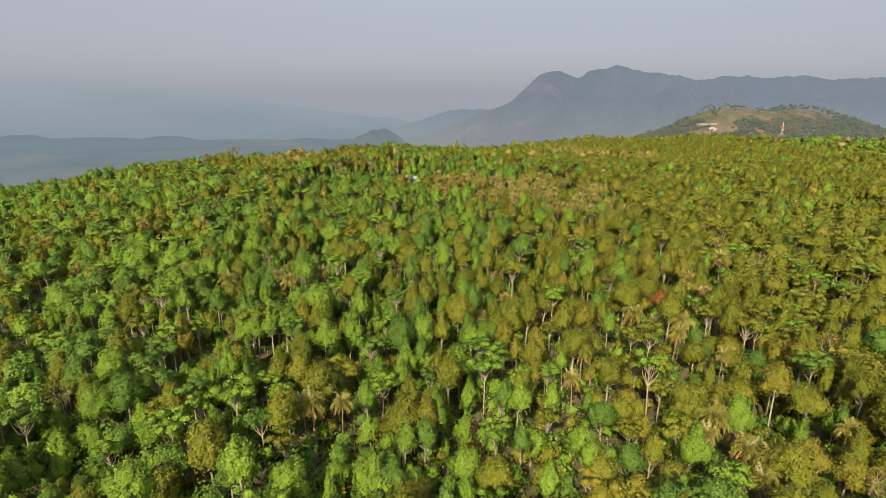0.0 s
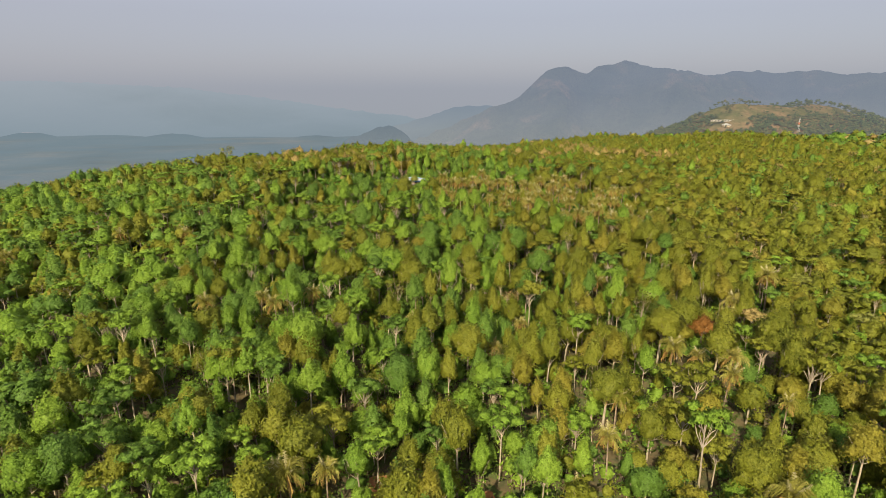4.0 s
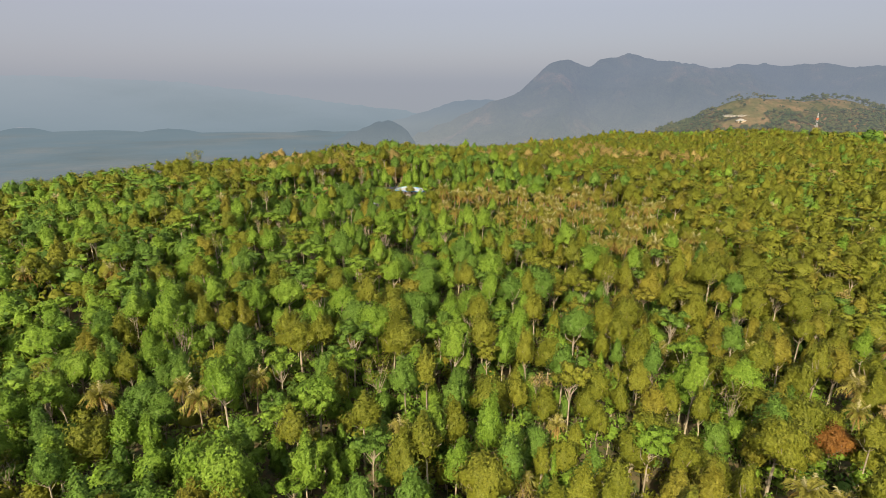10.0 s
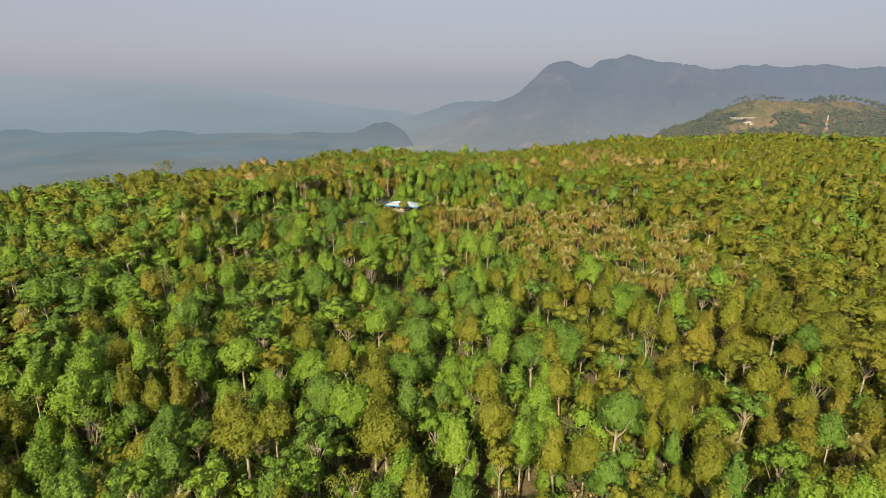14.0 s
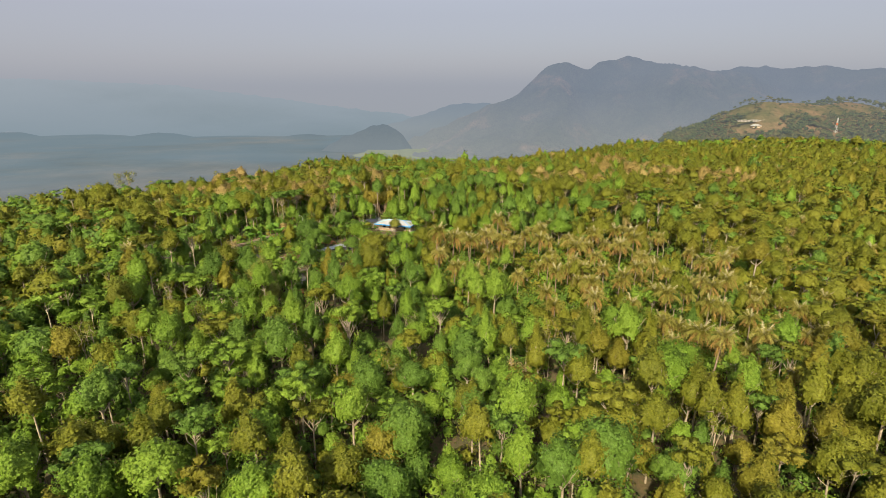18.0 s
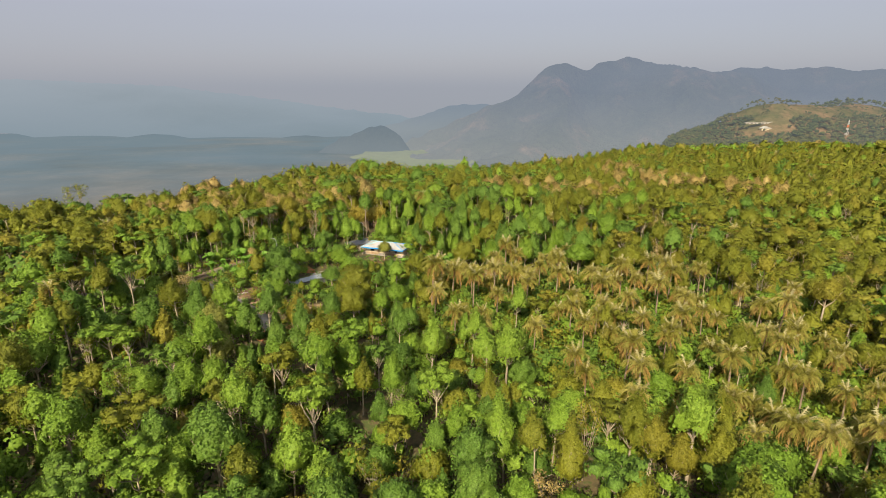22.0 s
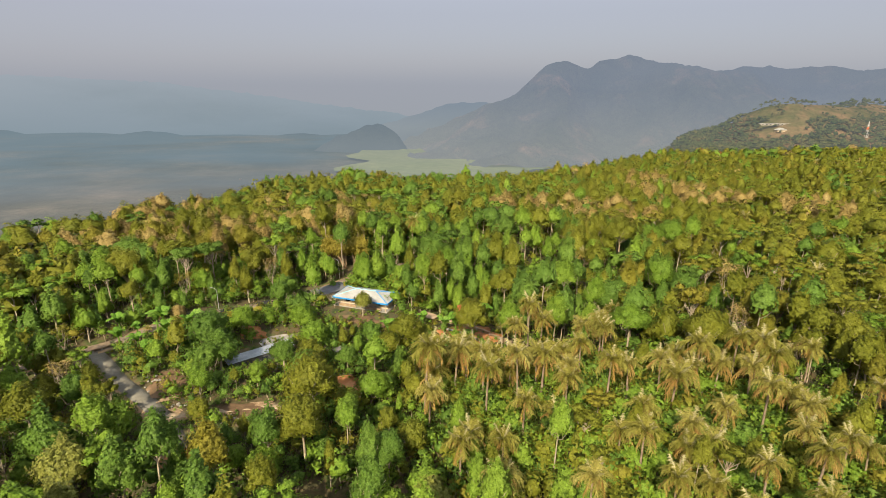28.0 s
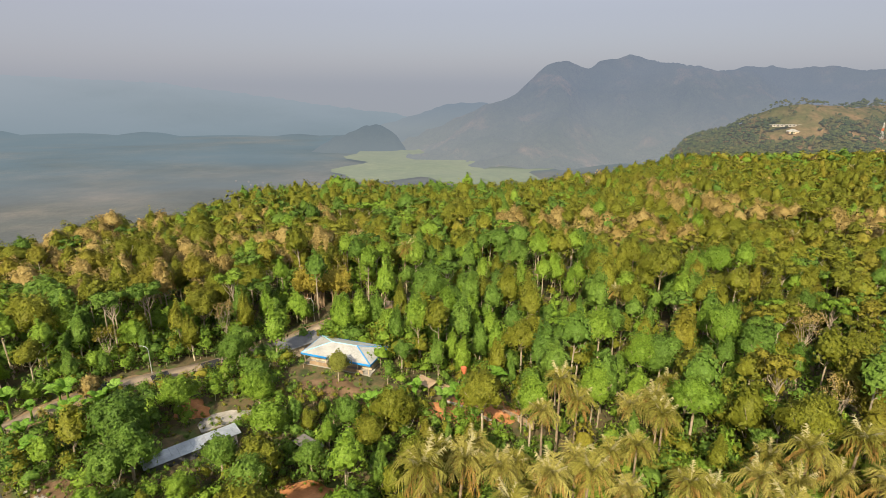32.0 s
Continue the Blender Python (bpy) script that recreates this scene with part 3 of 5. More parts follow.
def palm(rng, h, fronds=26, reach=3.2, dead=11, leaflets=15):
    """Ringed trunk, a vase of feather fronds, a few young ones paled for sun glint and a skirt of dead ones."""
    wood, green, tan, pale = Heap(), Heap(), Heap(), Heap()
    bend = rng.normal(size=2) * 0.04 * h
    top = np.array((bend[0], bend[1], h))
    tube(wood, [(0, 0, -1), (bend[0] * 0.15, bend[1] * 0.15, h * 0.4), (bend[0] * 0.6, bend[1] * 0.6, h * 0.8), top], [0.24, 0.18, 0.16, 0.2], 6)
    for i in range(fronds + dead):
        gone = i >= fronds
        heap = tan if gone else (pale if i < 5 else green)
        a = i * 2.4 + rng.uniform(-0.4, 0.4)
        f = i / fronds
        if gone:
            lift, sag, ln = rng.uniform(-0.3, 0.5), rng.uniform(1.2, 2.4), reach * rng.uniform(0.45, 0.8)
        else:
            lift, sag, ln = 3.0 * (1 - f) ** 1.2 + rng.uniform(-0.1, 0.6), 0.45 + 0.7 * f + rng.uniform(0, 0.4), reach * rng.uniform(0.75, 1.15)
        if i < 5:
            lift, sag = rng.uniform(1.0, 2.4), 0.3
        d = unit(np.array((math.cos(a), math.sin(a), lift)))
        side = unit(np.cross(d, (0, 0, 1)))
        s = np.linspace(0, 1, leaflets + 1)
        spine = top + d * (s * ln)[:, None] + np.array((0, 0, -1)) * (sag * ln * 0.5 * s ** 2.2)[:, None]
        spine[:, :2] += (rng.normal(size=2) * 0.06 * ln)[None] * (s ** 2)[:, None]
        wd = (0.24 if i < 5 else 0.48) * ln * np.sin(np.pi * np.clip(s * 0.86 + 0.12, 0, 1)) ** 0.5
        for sg in (-1, 1):
            v, t = [], []
            for k in range(leaflets):
                along = unit(spine[k + 1] - spine[k])
                w = wd[k] * rng.uniform(0.75, 1.15)
                tip = spine[k] + sg * side * w * rng.uniform(0.55, 0.9) * (0.6 if gone else 1) + along * w * rng.uniform(0.5, 1.1) + (0, 0, -w * rng.uniform(0.1, 1.0) * (1.8 if gone else 1))
                v += [spine[k], spine[k + 1], tip]
                t.append((3 * k, 3 * k + 1, 3 * k + 2))
            heap.add(v, t, 0, np.tile(unit(unit(d * (1, 1, 0.4)) * 0.5 + sg * side * 0.25 + (0, 0, 0.75)), (len(v), 1)))
    return wood, green, tan, pale


def banana(rng, h, n=8):
    """Soft stem and torn paddle leaves."""
    wood, green = Heap(), Heap()
    tube(wood, [(0, 0, -0.3), (0, 0, h * 0.3), (0.05, 0, h * 0.55)], [0.16, 0.13, 0.08], 6)
    for i in range(n):
        a = i * 2.4 + rng.uniform(-0.3, 0.3)
        d = unit(np.array((math.cos(a), math.sin(a), rng.uniform(1.2, 3.4))))
        side = unit(np.cross(d, (0, 0, 1)))
        s = np.linspace(0, 1, 7)
        ln = h * rng.uniform(0.5, 0.7)
        spine = np.array((0, 0, h * 0.5)) + d * (s * ln)[:, None] + np.array((0, 0, -1)) * (0.55 * ln * s ** 2.5)[:, None]
        wd = 0.15 * ln * np.sin(np.pi * np.clip(s * 0.86 + 0.1, 0, 1)) ** 0.6
        for sg in (-1, 1):
            v = np.concatenate([spine, spine + sg * side * wd[:, None] - np.array((0, 0, 0.35)) * wd[:, None]])
            t = []
            for k in range(6):
                t += [(k, k + 1, k + 8), (k, k + 8, k + 7)]
            green.add(v, t)
    return wood, green


# how each kind is built at a level of detail (1 near, 0.4 middle, 0.14 far)
def build(kind, rng, q):
    near, far = q > 0.8, q < 0.3
    n, size, ball = (1400, 0.34, 2) if near else ((420, 0.56, 1) if not far else (210, 0.72, 1))
    lim = 6 if near else (3 if not far else 0)
    deep = 1.0 if near else (1.1 if not far else 1.25)
    low = rng.uniform(-0.55, -0.18) if not far else -0.55
    if kind == "durian_tree":
        return domed(rng, rng.uniform(13.5, 17.5), rng.uniform(2.6, 3.4), rng.uniform(8.4, 11.5) * deep, n, size, 0.5, 1.1, 15, lim, 0.17, ball, 0.88 if near else 0.92, low)
    if kind == "fruit_tree":
        return domed(rng, rng.uniform(7.8, 10), rng.uniform(2.8, 3.7), rng.uniform(6.4, 7.8), n, size, 0.32, 1.0, 16, lim - 1 if lim else 0, 0.2, ball, 0.88 if near else 0.92, max(low - 0.1, -0.7))
    if kind == "clove_tree":
        return domed(rng, rng.uniform(9, 12), rng.uniform(1.9, 2.5), rng.uniform(8, 10.5), n, size * 0.92, 0.68, 0.9, 20, 3 if near else 0, 0.14, ball)
    if kind == "albizia_tree":
        return broadleaf(rng, rng.uniform(11.5, 15), rng.uniform(3.4, 4.6), rng.uniform(4.0, 5.4), 12 if near else (8 if not far else 5), n // 12, size, lim + (2 if near else 0), 0.17)
    if kind == "spreading_tree":
        return domed(rng, rng.uniform(12.5, 15.5), rng.uniform(3.4, 4.5), rng.uniform(8.0, 10.2) * deep, int(n * 1.15), size, 0.3, 1.15, 20, lim + (3 if near else 0), 0.24, ball, 0.88 if near else 0.92, low + 0.06)
    if kind == "bare_tree":
        return bare_tree(rng, rng.uniform(10, 13), rng.uniform(2.2, 3.0), 80 if near else (42 if not far else 24), size * 0.75, 0.13, 27 if near else 9)
    return domed(rng, rng.uniform(4, 6.2), rng.uniform(2.2, 3.0), rng.uniform(3.8, 5.4), 260 if near else (230 if not far else 110), size * 0.72, 0.2, 1.0, 9, 0, 0.08, 1 if near else 0, 0.8 if near else 0.6)


LABELS = {
    "durian_tree": ("tall slender tree with a pointed open crown", "tree"),
    "fruit_tree": ("dense round-crowned fruit tree in the forest", "tree"),
    "clove_tree": ("narrow upright tree with a tapering leafy crown", "tree"),
    "albizia_tree": ("tall pale-trunked tree with a flat layered crown", "tree"),
    "spreading_tree": ("large spreading tree with heavy pale limbs", "tree"),
    "bare_tree": ("half-bare dry tree with thin pale branches", "tree"),
    "shrub": ("leafy understorey shrub on the forest floor", "shrub"),
}
TONE = {"green": DEEP, "bright": BRIGHT, "olive": OLIVE, "yellowing": GOLD, "rust-brown": RUST, "buff": DRY, "cream-blossomed": CREAM}
TONES = list(TONE)
PRE = {}
for _q in (1.0, 0.4, 0.14):
    for _kind in LABELS:
        PRE[_kind, _q] = [[h.arrays() for h in build(_kind, np.random.RandomState(100 * i + len(_kind)), _q)] for i in range(6 if _q == 1.0 else 3)]
PRE_FAR = [[h.arrays() for h in domed(np.random.RandomState(i), 10 + i, 4.2, 7.5, 34, 1.6, 0.3, 1.1, 9, 0, 0.2, 0)] for i in range(4)]
PRE_PALM = [[h.arrays() for h in palm(np.random.RandomState(i), 8 + 1.4 * i)] for i in range(4)]
PRE_PALM_FAR = [[h.arrays() for h in palm(np.random.RandomState(i), 9 + i, 16, 3.6, 5, 6)] for i in range(2)]
PRE_BANANA = [[h.arrays() for h in banana(np.random.RandomState(i), 4 + 0.7 * i)] for i in range(3)]
MESHES = {}


def shared(kind, i):
    """Trunk and crown meshes of one near tree, shared between alike trees."""
    if (kind, i) not in MESHES:
        w, c = PRE[kind, 1.0][i]
        MESHES[kind, i] = (mesh_from("trunk", w[0], w[1], [BARK], None, True), mesh_from("crown", c[0], c[1], [OLIVE], None, False, c[3]))
    return MESHES[kind, i]


def place_of(x, y, z, turn, size, tall=1.0):
    return Matrix.LocRotScale((x, y, z), Euler((0, 0, turn)), (size, size, size * tall))


def tree(kind, i, tone, x, y, turn=0.0, size=1.0, tall=1.0, label=""):
    trunk_me, crown_me = shared(kind, i)
    ob = new(kind)
    ob.matrix_basis = place_of(x, y, float(land(x, y)), turn, size, tall)
    text, cat = LABELS[kind]
    tagged(ob, label or tone + " " + text, cat, "forest trees" if cat == "tree" else "forest shrubs")
    new("trunk", trunk_me).parent = ob
    crown = new("crown", crown_me)
    crown.parent = ob
    crown.material_slots[0].link, crown.material_slots[0].material = "OBJECT", TONE[tone]
    return ob


def palm_tree(i, x, y, turn=0.0, size=1.0, label="coconut palm with pale green fronds and tan dead skirt"):
    if ("palm", i) not in MESHES:
        w, g, t, s = PRE_PALM[i]
        MESHES["palm", i] = (mesh_from("trunk", w[0], w[1], [PALM_BARK], None, True), mesh_from("crown", g[0], g[1], [FROND], None, False, g[3]), mesh_from("dead_fronds", t[0], t[1], [DEAD], None, False, t[3]), mesh_from("young_fronds", s[0], s[1], [SPEAR], None, False, s[3]))
    ob = new("palm_tree")
    ob.matrix_basis = place_of(x, y, float(land(x, y)), turn, size)
    tagged(ob, label, "palm", "palm grove")
    for name, me in zip(("trunk", "crown", "dead_fronds", "young_fronds"), MESHES["palm", i]):
        new(name, me).parent = ob
    return ob


def banana_plant(i, x, y, turn=0.0, size=1.0):
    if ("banana", i) not in MESHES:
        w, g = PRE_BANANA[i]
        MESHES["banana", i] = (mesh_from("stem", w[0], w[1], [BANANA], None, True), mesh_from("leaves", g[0], g[1], [BANANA]))
    ob = new("banana_plant")
    ob.matrix_basis = place_of(x, y, float(land(x, y)), turn, size)
    tagged(ob, "green banana plant with broad drooping leaves beside the road", "banana plant", "banana plants")
    for name, me in zip(("stem", "leaves"), MESHES["banana", i]):
        new(name, me).parent = ob
    return ob


# ---- clearings, road and grove ----
ROAD = ((-135, 292), (-108, 310), (-79, 331), (-71, 340), (-57, 351), (-45, 363.5), (-33.5, 375), (-18, 388), (8, 402), (40, 420))
LANE = ((-83, 329), (-79.5, 325.6), (-75.2, 322.3), (-69.9, 316.8), (-65, 313.3), (-59.8, 309.6), (-56.1, 306.5), (-52.7, 303.2), (-49.5, 299.5), (-46.5, 294))
FORK = ((-55, 305.6), (-51, 306.9), (-47, 307.6), (-43.5, 308.1), (-40, 309.8), (-36, 310.3), (-32.5, 309.8))
YARDS = ((-25, 351, 10.5, 6.5), (-25, 358, 10, 6), (-44.2, 329.6, 8.5, 5.8), (-43.4, 339.6, 6, 4.5), (-35.5, 360, 4.5, 5), (-50, 340, 3.6, 3.2), (-40, 308, 6.5, 3.0), (-47, 294, 4.8, 4.4), (-23, 319.5, 5.5, 4.2), (2, 342, 10, 4), (-7, 348, 3.5, 3), (-26, 328.6, 2.4, 2), (-36, 384, 8, 5),
         (-14, 108, 4, 5), (6, 104, 3.5, 4), (-113, 208, 9, 7), (-59, 315, 4.5, 3.6))


def line_gap(x, y, line):
    best = 1e9
    for (ax, ay), (bx, by) in zip(line, line[1:]):
        t = min(max(((x - ax) * (bx - ax) + (y - ay) * (by - ay)) / ((bx - ax) ** 2 + (by - ay) ** 2), 0), 1)
        best = min(best, math.hypot(x - ax - t * (bx - ax), y - ay - t * (by - ay)))
    return best


def is_free(x, y, pad=0.0):
    for cx, cy, rx, ry in YARDS:
        if ((x - cx) / (rx + pad)) ** 2 + ((y - cy) / (ry + pad)) ** 2 < 1:
            return False
    return line_gap(x, y, ROAD) > 3.2 + pad and line_gap(x, y, LANE) > 2.2 + pad and line_gap(x, y, FORK) > 1.6 + pad


def in_grove(x, y):
    u, v = x - 45 + 0.4 * (y - 288), y - 288
    return (u / 47) ** 2 + (v / 43) ** 2 < 1 + 0.25 * math.sin(x / 7) * math.sin(y / 9)


def in_garden(x, y):
    """The tended, lower planting round the buildings."""
    return -82 < x < 14 and 292 < y < 352 and not in_grove(x, y)


OPEN_TO_VIEW = [p for line in (ROAD[2:7], LANE, ((-33, 349.5), (-24, 347), (-15, 346)), ((-49, 322), (-42, 328), (-36, 333)), ((-46, 336), (-41, 341)), ((-8, 350), (2, 343), (11, 336)), ((-43, 307), (-37, 308)), ((-28, 320), (-23, 321)))
                for (ax, ay), (bx, by) in zip(line, line[1:]) for p in ((ax, ay), ((ax + bx) / 2, (ay + by) / 2), (bx, by))]


def height_limit(x, y):
    """Low planting on the slope below the road, lane and buildings."""
    best = 99.0
    for px, py in OPEN_TO_VIEW:
        dx, dy = px + 3, py - 236
        ln = math.hypot(dx, dy)
        s = ((px - x) * dx + (py - y) * dy) / ln
        off = abs((px - x) * dy - (py - y) * dx) / ln
        if -1 < s < 16 and off < 3.0:
            best = min(best, 1.1 + max(s, 0) * 44 / ln)
    return best


def patch(x, y, s, k):
    return noise.noise(Vector((x / s + 13.7 * k, y / s - 7.1 * k, 0.37 * k)))


KINDS = list(LABELS)[:6]


def choose(rng, x, y):
    """What grows at a place, and its colour."""
    dry = (-124 < x < -34 and 372 < y < 462 and patch(x, y, 16, 4) > -0.22) or (16 < x < 80 and 426 < y < 462) or (92 < x < 140 and 466 < y < 512) or (104 < x < 128 and 524 < y < 552) or (142 < x < 176 and 438 < y < 466)
    if dry and rng.rand() < 0.8:
        return ("bare_tree", "durian_tree", "spreading_tree")[rng.choice(3, p=(0.42, 0.38, 0.2))], ("buff", "yellowing", "olive")[rng.choice(3, p=(0.5, 0.22, 0.28) if x < 0 else (0.8, 0.1, 0.1))]
    p = patch(x, y, 38, 1)
    w = [0.28 + 0.3 * p, 0.24 - 0.25 * p, 0.15, 0.15 + 0.2 * patch(x, y, 30, 2), 0.10, 0.035]
    if -15 < x < 80 and 335 < y < 430:
        w = [0.42, 0.12, 0.30, 0.06, 0.1, 0.01]
    crest = beyond(x, y) > -30 and x < 0
    if crest:
        w = [0.1, 0.55, 0.02, 0.05, 0.3, 0.0]
    w = np.clip(w, 0.01, 1)
    kind = KINDS[rng.choice(6, p=w / w.sum())]
    warm = min(max((x + 90) / 260, 0), 1) * 0.5 + 0.35 * patch(x, y, 45, 3)
    tw = np.clip([0.36 - 0.30 * warm, 0.36 - 0.12 * warm, 0.17 + 0.28 * warm, 0.03 + 0.14 * warm, 0.001, 0.012, 0.001], 0.001, 1)
    if x > 60 or y > 420:
        tw = tw * (0.35 if x > 60 else 1.1, 0.4, 2.2, 1.7 if x > 60 else 0.9, 0.3, 0.6, 0.5)
    elif y > 335 and x > -15:
        tw = tw * (2.0, 0.8, 0.9, 0.3, 1.0, 1.0, 1.0)
    elif x > 15:
        tw = tw * (0.6, 0.65, 1.8, 0.9, 1.0, 1.0, 1.0)
    elif y < 300:
        tw = tw * (1.5, 2.3, 0.8, 0.5, 1.0, 0.3, 1.0)
    if crest:
        tw = tw * (4.0, 0.7, 1.0, 0.3, 0.3, 0.3, 0.3)
    if x < -55 and y > 335:
        tw = tw * (0.6, 0.8, 1.9, 2.2, 1.0, 1.5, 1.0)
    if kind in ("fruit_tree", "clove_tree"):
        tw[0:2] *= 2.0
    if kind in ("durian_tree", "spreading_tree"):
        tw[2] *= 2.2
        tw[3] *= 1.4
    tw[4] = 0.0
    tw[5] *= 0.15
    tone = TONES[rng.choice(7, p=tw / tw.sum())]
    if kind == "bare_tree":
        tone = ("buff", "olive", "yellowing")[rng.choice(3)] if x > 0 or y > 300 else "olive"
    return kind, tone


class Woods:
    """Trees too many to count, gathered by kind into one mesh."""

    def __init__(self):
        self.h = {}

    def put(self, key, parts, mats, x, y, turn, size, tall=1.0):
        c, s, tone = math.cos(turn), math.sin(turn), (x * 0.37 + y * 0.73) % 1.0
        m = np.array(((c, -s, 0), (s, c, 0), (0, 0, tall))) * size
        heap, slots = self.h.setdefault(key, (Heap(), []))
        for (v, t, _, n), mat in zip(parts, mats):
            if mat not in slots:
                slots.append(mat)
            heap.tone.append(np.full(len(t), tone))
            heap.add(v @ m.T + (x, y, float(land(x, y))), t, slots.index(mat), n @ (m / size).T)

    def finish(self):
        for (name, label), (heap, slots) in self.h.items():
            v, t, m, n = heap.arrays()
            me = mesh_from(name, v, t, slots, m, False, n)
            me.attributes.new("tree_tone", "FLOAT", "FACE").data.foreach_set("value", np.concatenate(heap.tone).astype(np.float32))
            tagged(new(name, me), label, "trees", kind="stuff")


woods = Woods()
rng = np.random.RandomState(5)
counts = {}
taken, fronts = [], []
LANDMARK_GAP = 3.2


def near_zone(x, y):
    return abs(x - 4) < 92 and 52 < y < 400


def sown(step, x0, x1, y0, y1, jitter=0.42):
    row = 0
    y = y0
    while y < y1:
        x = x0 + (row % 2) * step / 2
        while x < x1:
            yield x + rng.uniform(-jitter, jitter) * step, y + rng.uniform(-jitter, jitter) * step
            x += step
        y += step * 0.87
        row += 1


def clear_of(x, y, gap):
    return all((x - a) ** 2 + (y - b) ** 2 > gap * gap for a, b in taken) and all((x - a) ** 2 + (y - b) ** 2 > 6.0 for a, b in fronts)


def beyond(x, y):
    """How far past the brink of the ridge."""
    return y - float(np.interp(x, EDGE_X, EDGE_Y))


def special(kind, x, y, tone="", i=0, size=1.0, label=""):
    taken.append((x, y))
    fronts.append((x * 0.97, y - 4.2))
    counts[kind] = counts.get(kind, 0) + 1
    if kind == "palm_tree" or tone == "rust-brown":
        taken.append((x * 0.95, y - 9.5))
    if kind == "palm_tree":
        palm_tree(i, x, y, rng.uniform(0, 6.28), size, *([label] if label else []))
    else:
        tree(kind, i, tone, x, y, rng.uniform(0, 6.28), size, 1.0, label)


# trees that stand out
for kind, tone, i, size, spots in (
        ("fruit_tree", "bright", 0, 1.15, ((-56, 67), (-41, 63), (-30, 65), (21, 67), (0.7, 122), (2, 127), (-19, 204), (33, 159))),
        ("fruit_tree", "green", 1, 1.1, ((-64, 91), (34, 102), (-55, 176), (-32, 167))),
        ("durian_tree", "olive", 2, 1.05, ((-32, 92), (8, 59), (51, 66), (-32, 108), (-32, 95), (-28, 150), (-18, 154), (-40, 184), (-32, 182), (3, 213), (-33, 211))),
        ("durian_tree", "olive", 0, 1.25, ((-11, 145), (29, 151), (-16, 187), (-30, 272))),
        ("durian_tree", "yellowing", 1, 1.1, ((20, 112), (20, 57), (60, 186), (72, 186), (-37, 286))),
        ("clove_tree", "bright", 1, 1.15, ((3.3, 78.5), (18, 80.5), (0, 66), (4, 97))),
        ("spreading_tree", "olive", 1, 1.1, ((-13, 181), (52.6, 149), (32, 124), (-28, 105))),
        ("spreading_tree", "bright", 2, 1.15, ((44, 238),)),
        ("spreading_tree", "rust-brown", 0, 0.8, ((65.3, 153.3),)),
        ("fruit_tree", "rust-brown", 2, 0.6, ((6.6, 90.7),)),
        ("albizia_tree", "bright", 3, 1.1, ((-14.6, 107), (-26, 202))),
        ("spreading_tree", "cream-blossomed", 3, 1.0, ((-57, 284),)),
        ("albizia_tree", "cream-blossomed", 1, 0.8, ((114, 162), (116, 194))),
        ("fruit_tree", "cream-blossomed", 3, 0.75, ((-24.8, 348.5),)),
        ("bare_tree", "olive", 1, 1.5, ((-153, 383),)),
        ("fruit_tree", "green", 0, 1.7, ((-54, 526), (167, 631)))):
    for px, py in spots:
        special(kind, px, py, tone, i, size)
for i, size, spots in ((3, 0.95, ((-55.5, 163), (-48.5, 164.5), (-41.5, 165.5), (28.6, 108), (59, 127), (-30, 99), (-22.6, 100.6), (50.6, 89.6), (53.7, 77), (-42, 523))),
                       (3, 1.15, ((51, 245), (55, 243))),
                       (2, 1.0, ((-4.5, 319), (1, 320), (6, 316), (12, 327), (18, 330), (31, 329), (36, 337), (24, 319), (10, 300), (18.5, 306), (31, 327), (-1, 290), (27, 291)))):
    for px, py in spots:
        special("palm_tree", px, py, "", i, size)
# trees round the buildings
for kind, tone, i, size, spots in (
        ("fruit_tree", "olive", 0, 1.0, ((-9, 325.5), (-76, 303), (-31, 310), (-20.9, 307.5), (-26.5, 313))),
        ("fruit_tree", "green", 1, 0.95, ((-32, 318), (-46.5, 352.5), (-71, 306), (-50.5, 317))),
        ("fruit_tree", "bright", 2, 1.0, ((-38, 341), (-18, 314))),
        ("spreading_tree", "olive", 1, 0.9, ((-26, 294.5), (3, 333))),
        ("clove_tree", "bright", 2, 1.3, ((-23.4, 370), (-27.4, 366.5), (17.3, 345), (7.5, 357.5), (28.3, 358))),
        ("durian_tree", "bright", 3, 1.0, ((-3.2, 364.5), (15.3, 379), (34.3, 348), (-9, 357), (10.5, 329.5), (21.8, 334.5))),
        ("clove_tree", "green", 0, 1.2, ((-20, 371), (-14, 364), (0, 371), (22, 366)))):
    for px, py in spots:
        special(kind, px, py, tone, i, size)
special("spreading_tree", -86, 351, "olive", 2, 1.15)
for _kind, _x, _y, _tone, _i, _size in (("fruit_tree", -53.2, 324.5, "green", 1, 1.3), ("fruit_tree", -31.4, 321, "olive", 2, 1.15), ("fruit_tree", -37.6, 322.3, "green", 3, 0.85),
                                        ("fruit_tree", -39.4, 346, "green", 0, 0.95), ("fruit_tree", -20.8, 336.5, "green", 2, 0.85), ("fruit_tree", -15.5, 331, "olive", 0, 0.95), ("fruit_tree", -10, 335, "olive", 1, 0.85)):
    special(_kind, _x, _y, _tone, _i, _size)
special("fruit_tree", -58.5, 298.5, "bright", 0, 1.2)
special("bare_tree", 72.5, 357, "buff", 2, 1.25)
special("clove_tree", -35, 297, "bright", 1, 0.65)
special("fruit_tree", -47.5, 304, "olive", 2, 0.7)
special("fruit_tree", -24.5, 324.5, "green", 3, 0.75)


def plant(kind, tone, spots):
    """Single trees of one kind and colour, at their places and sizes."""
    for px, py, size in spots:
        if is_free(px, py, -0.5):
            special(kind, px, py, tone, rng.randint(4), size)


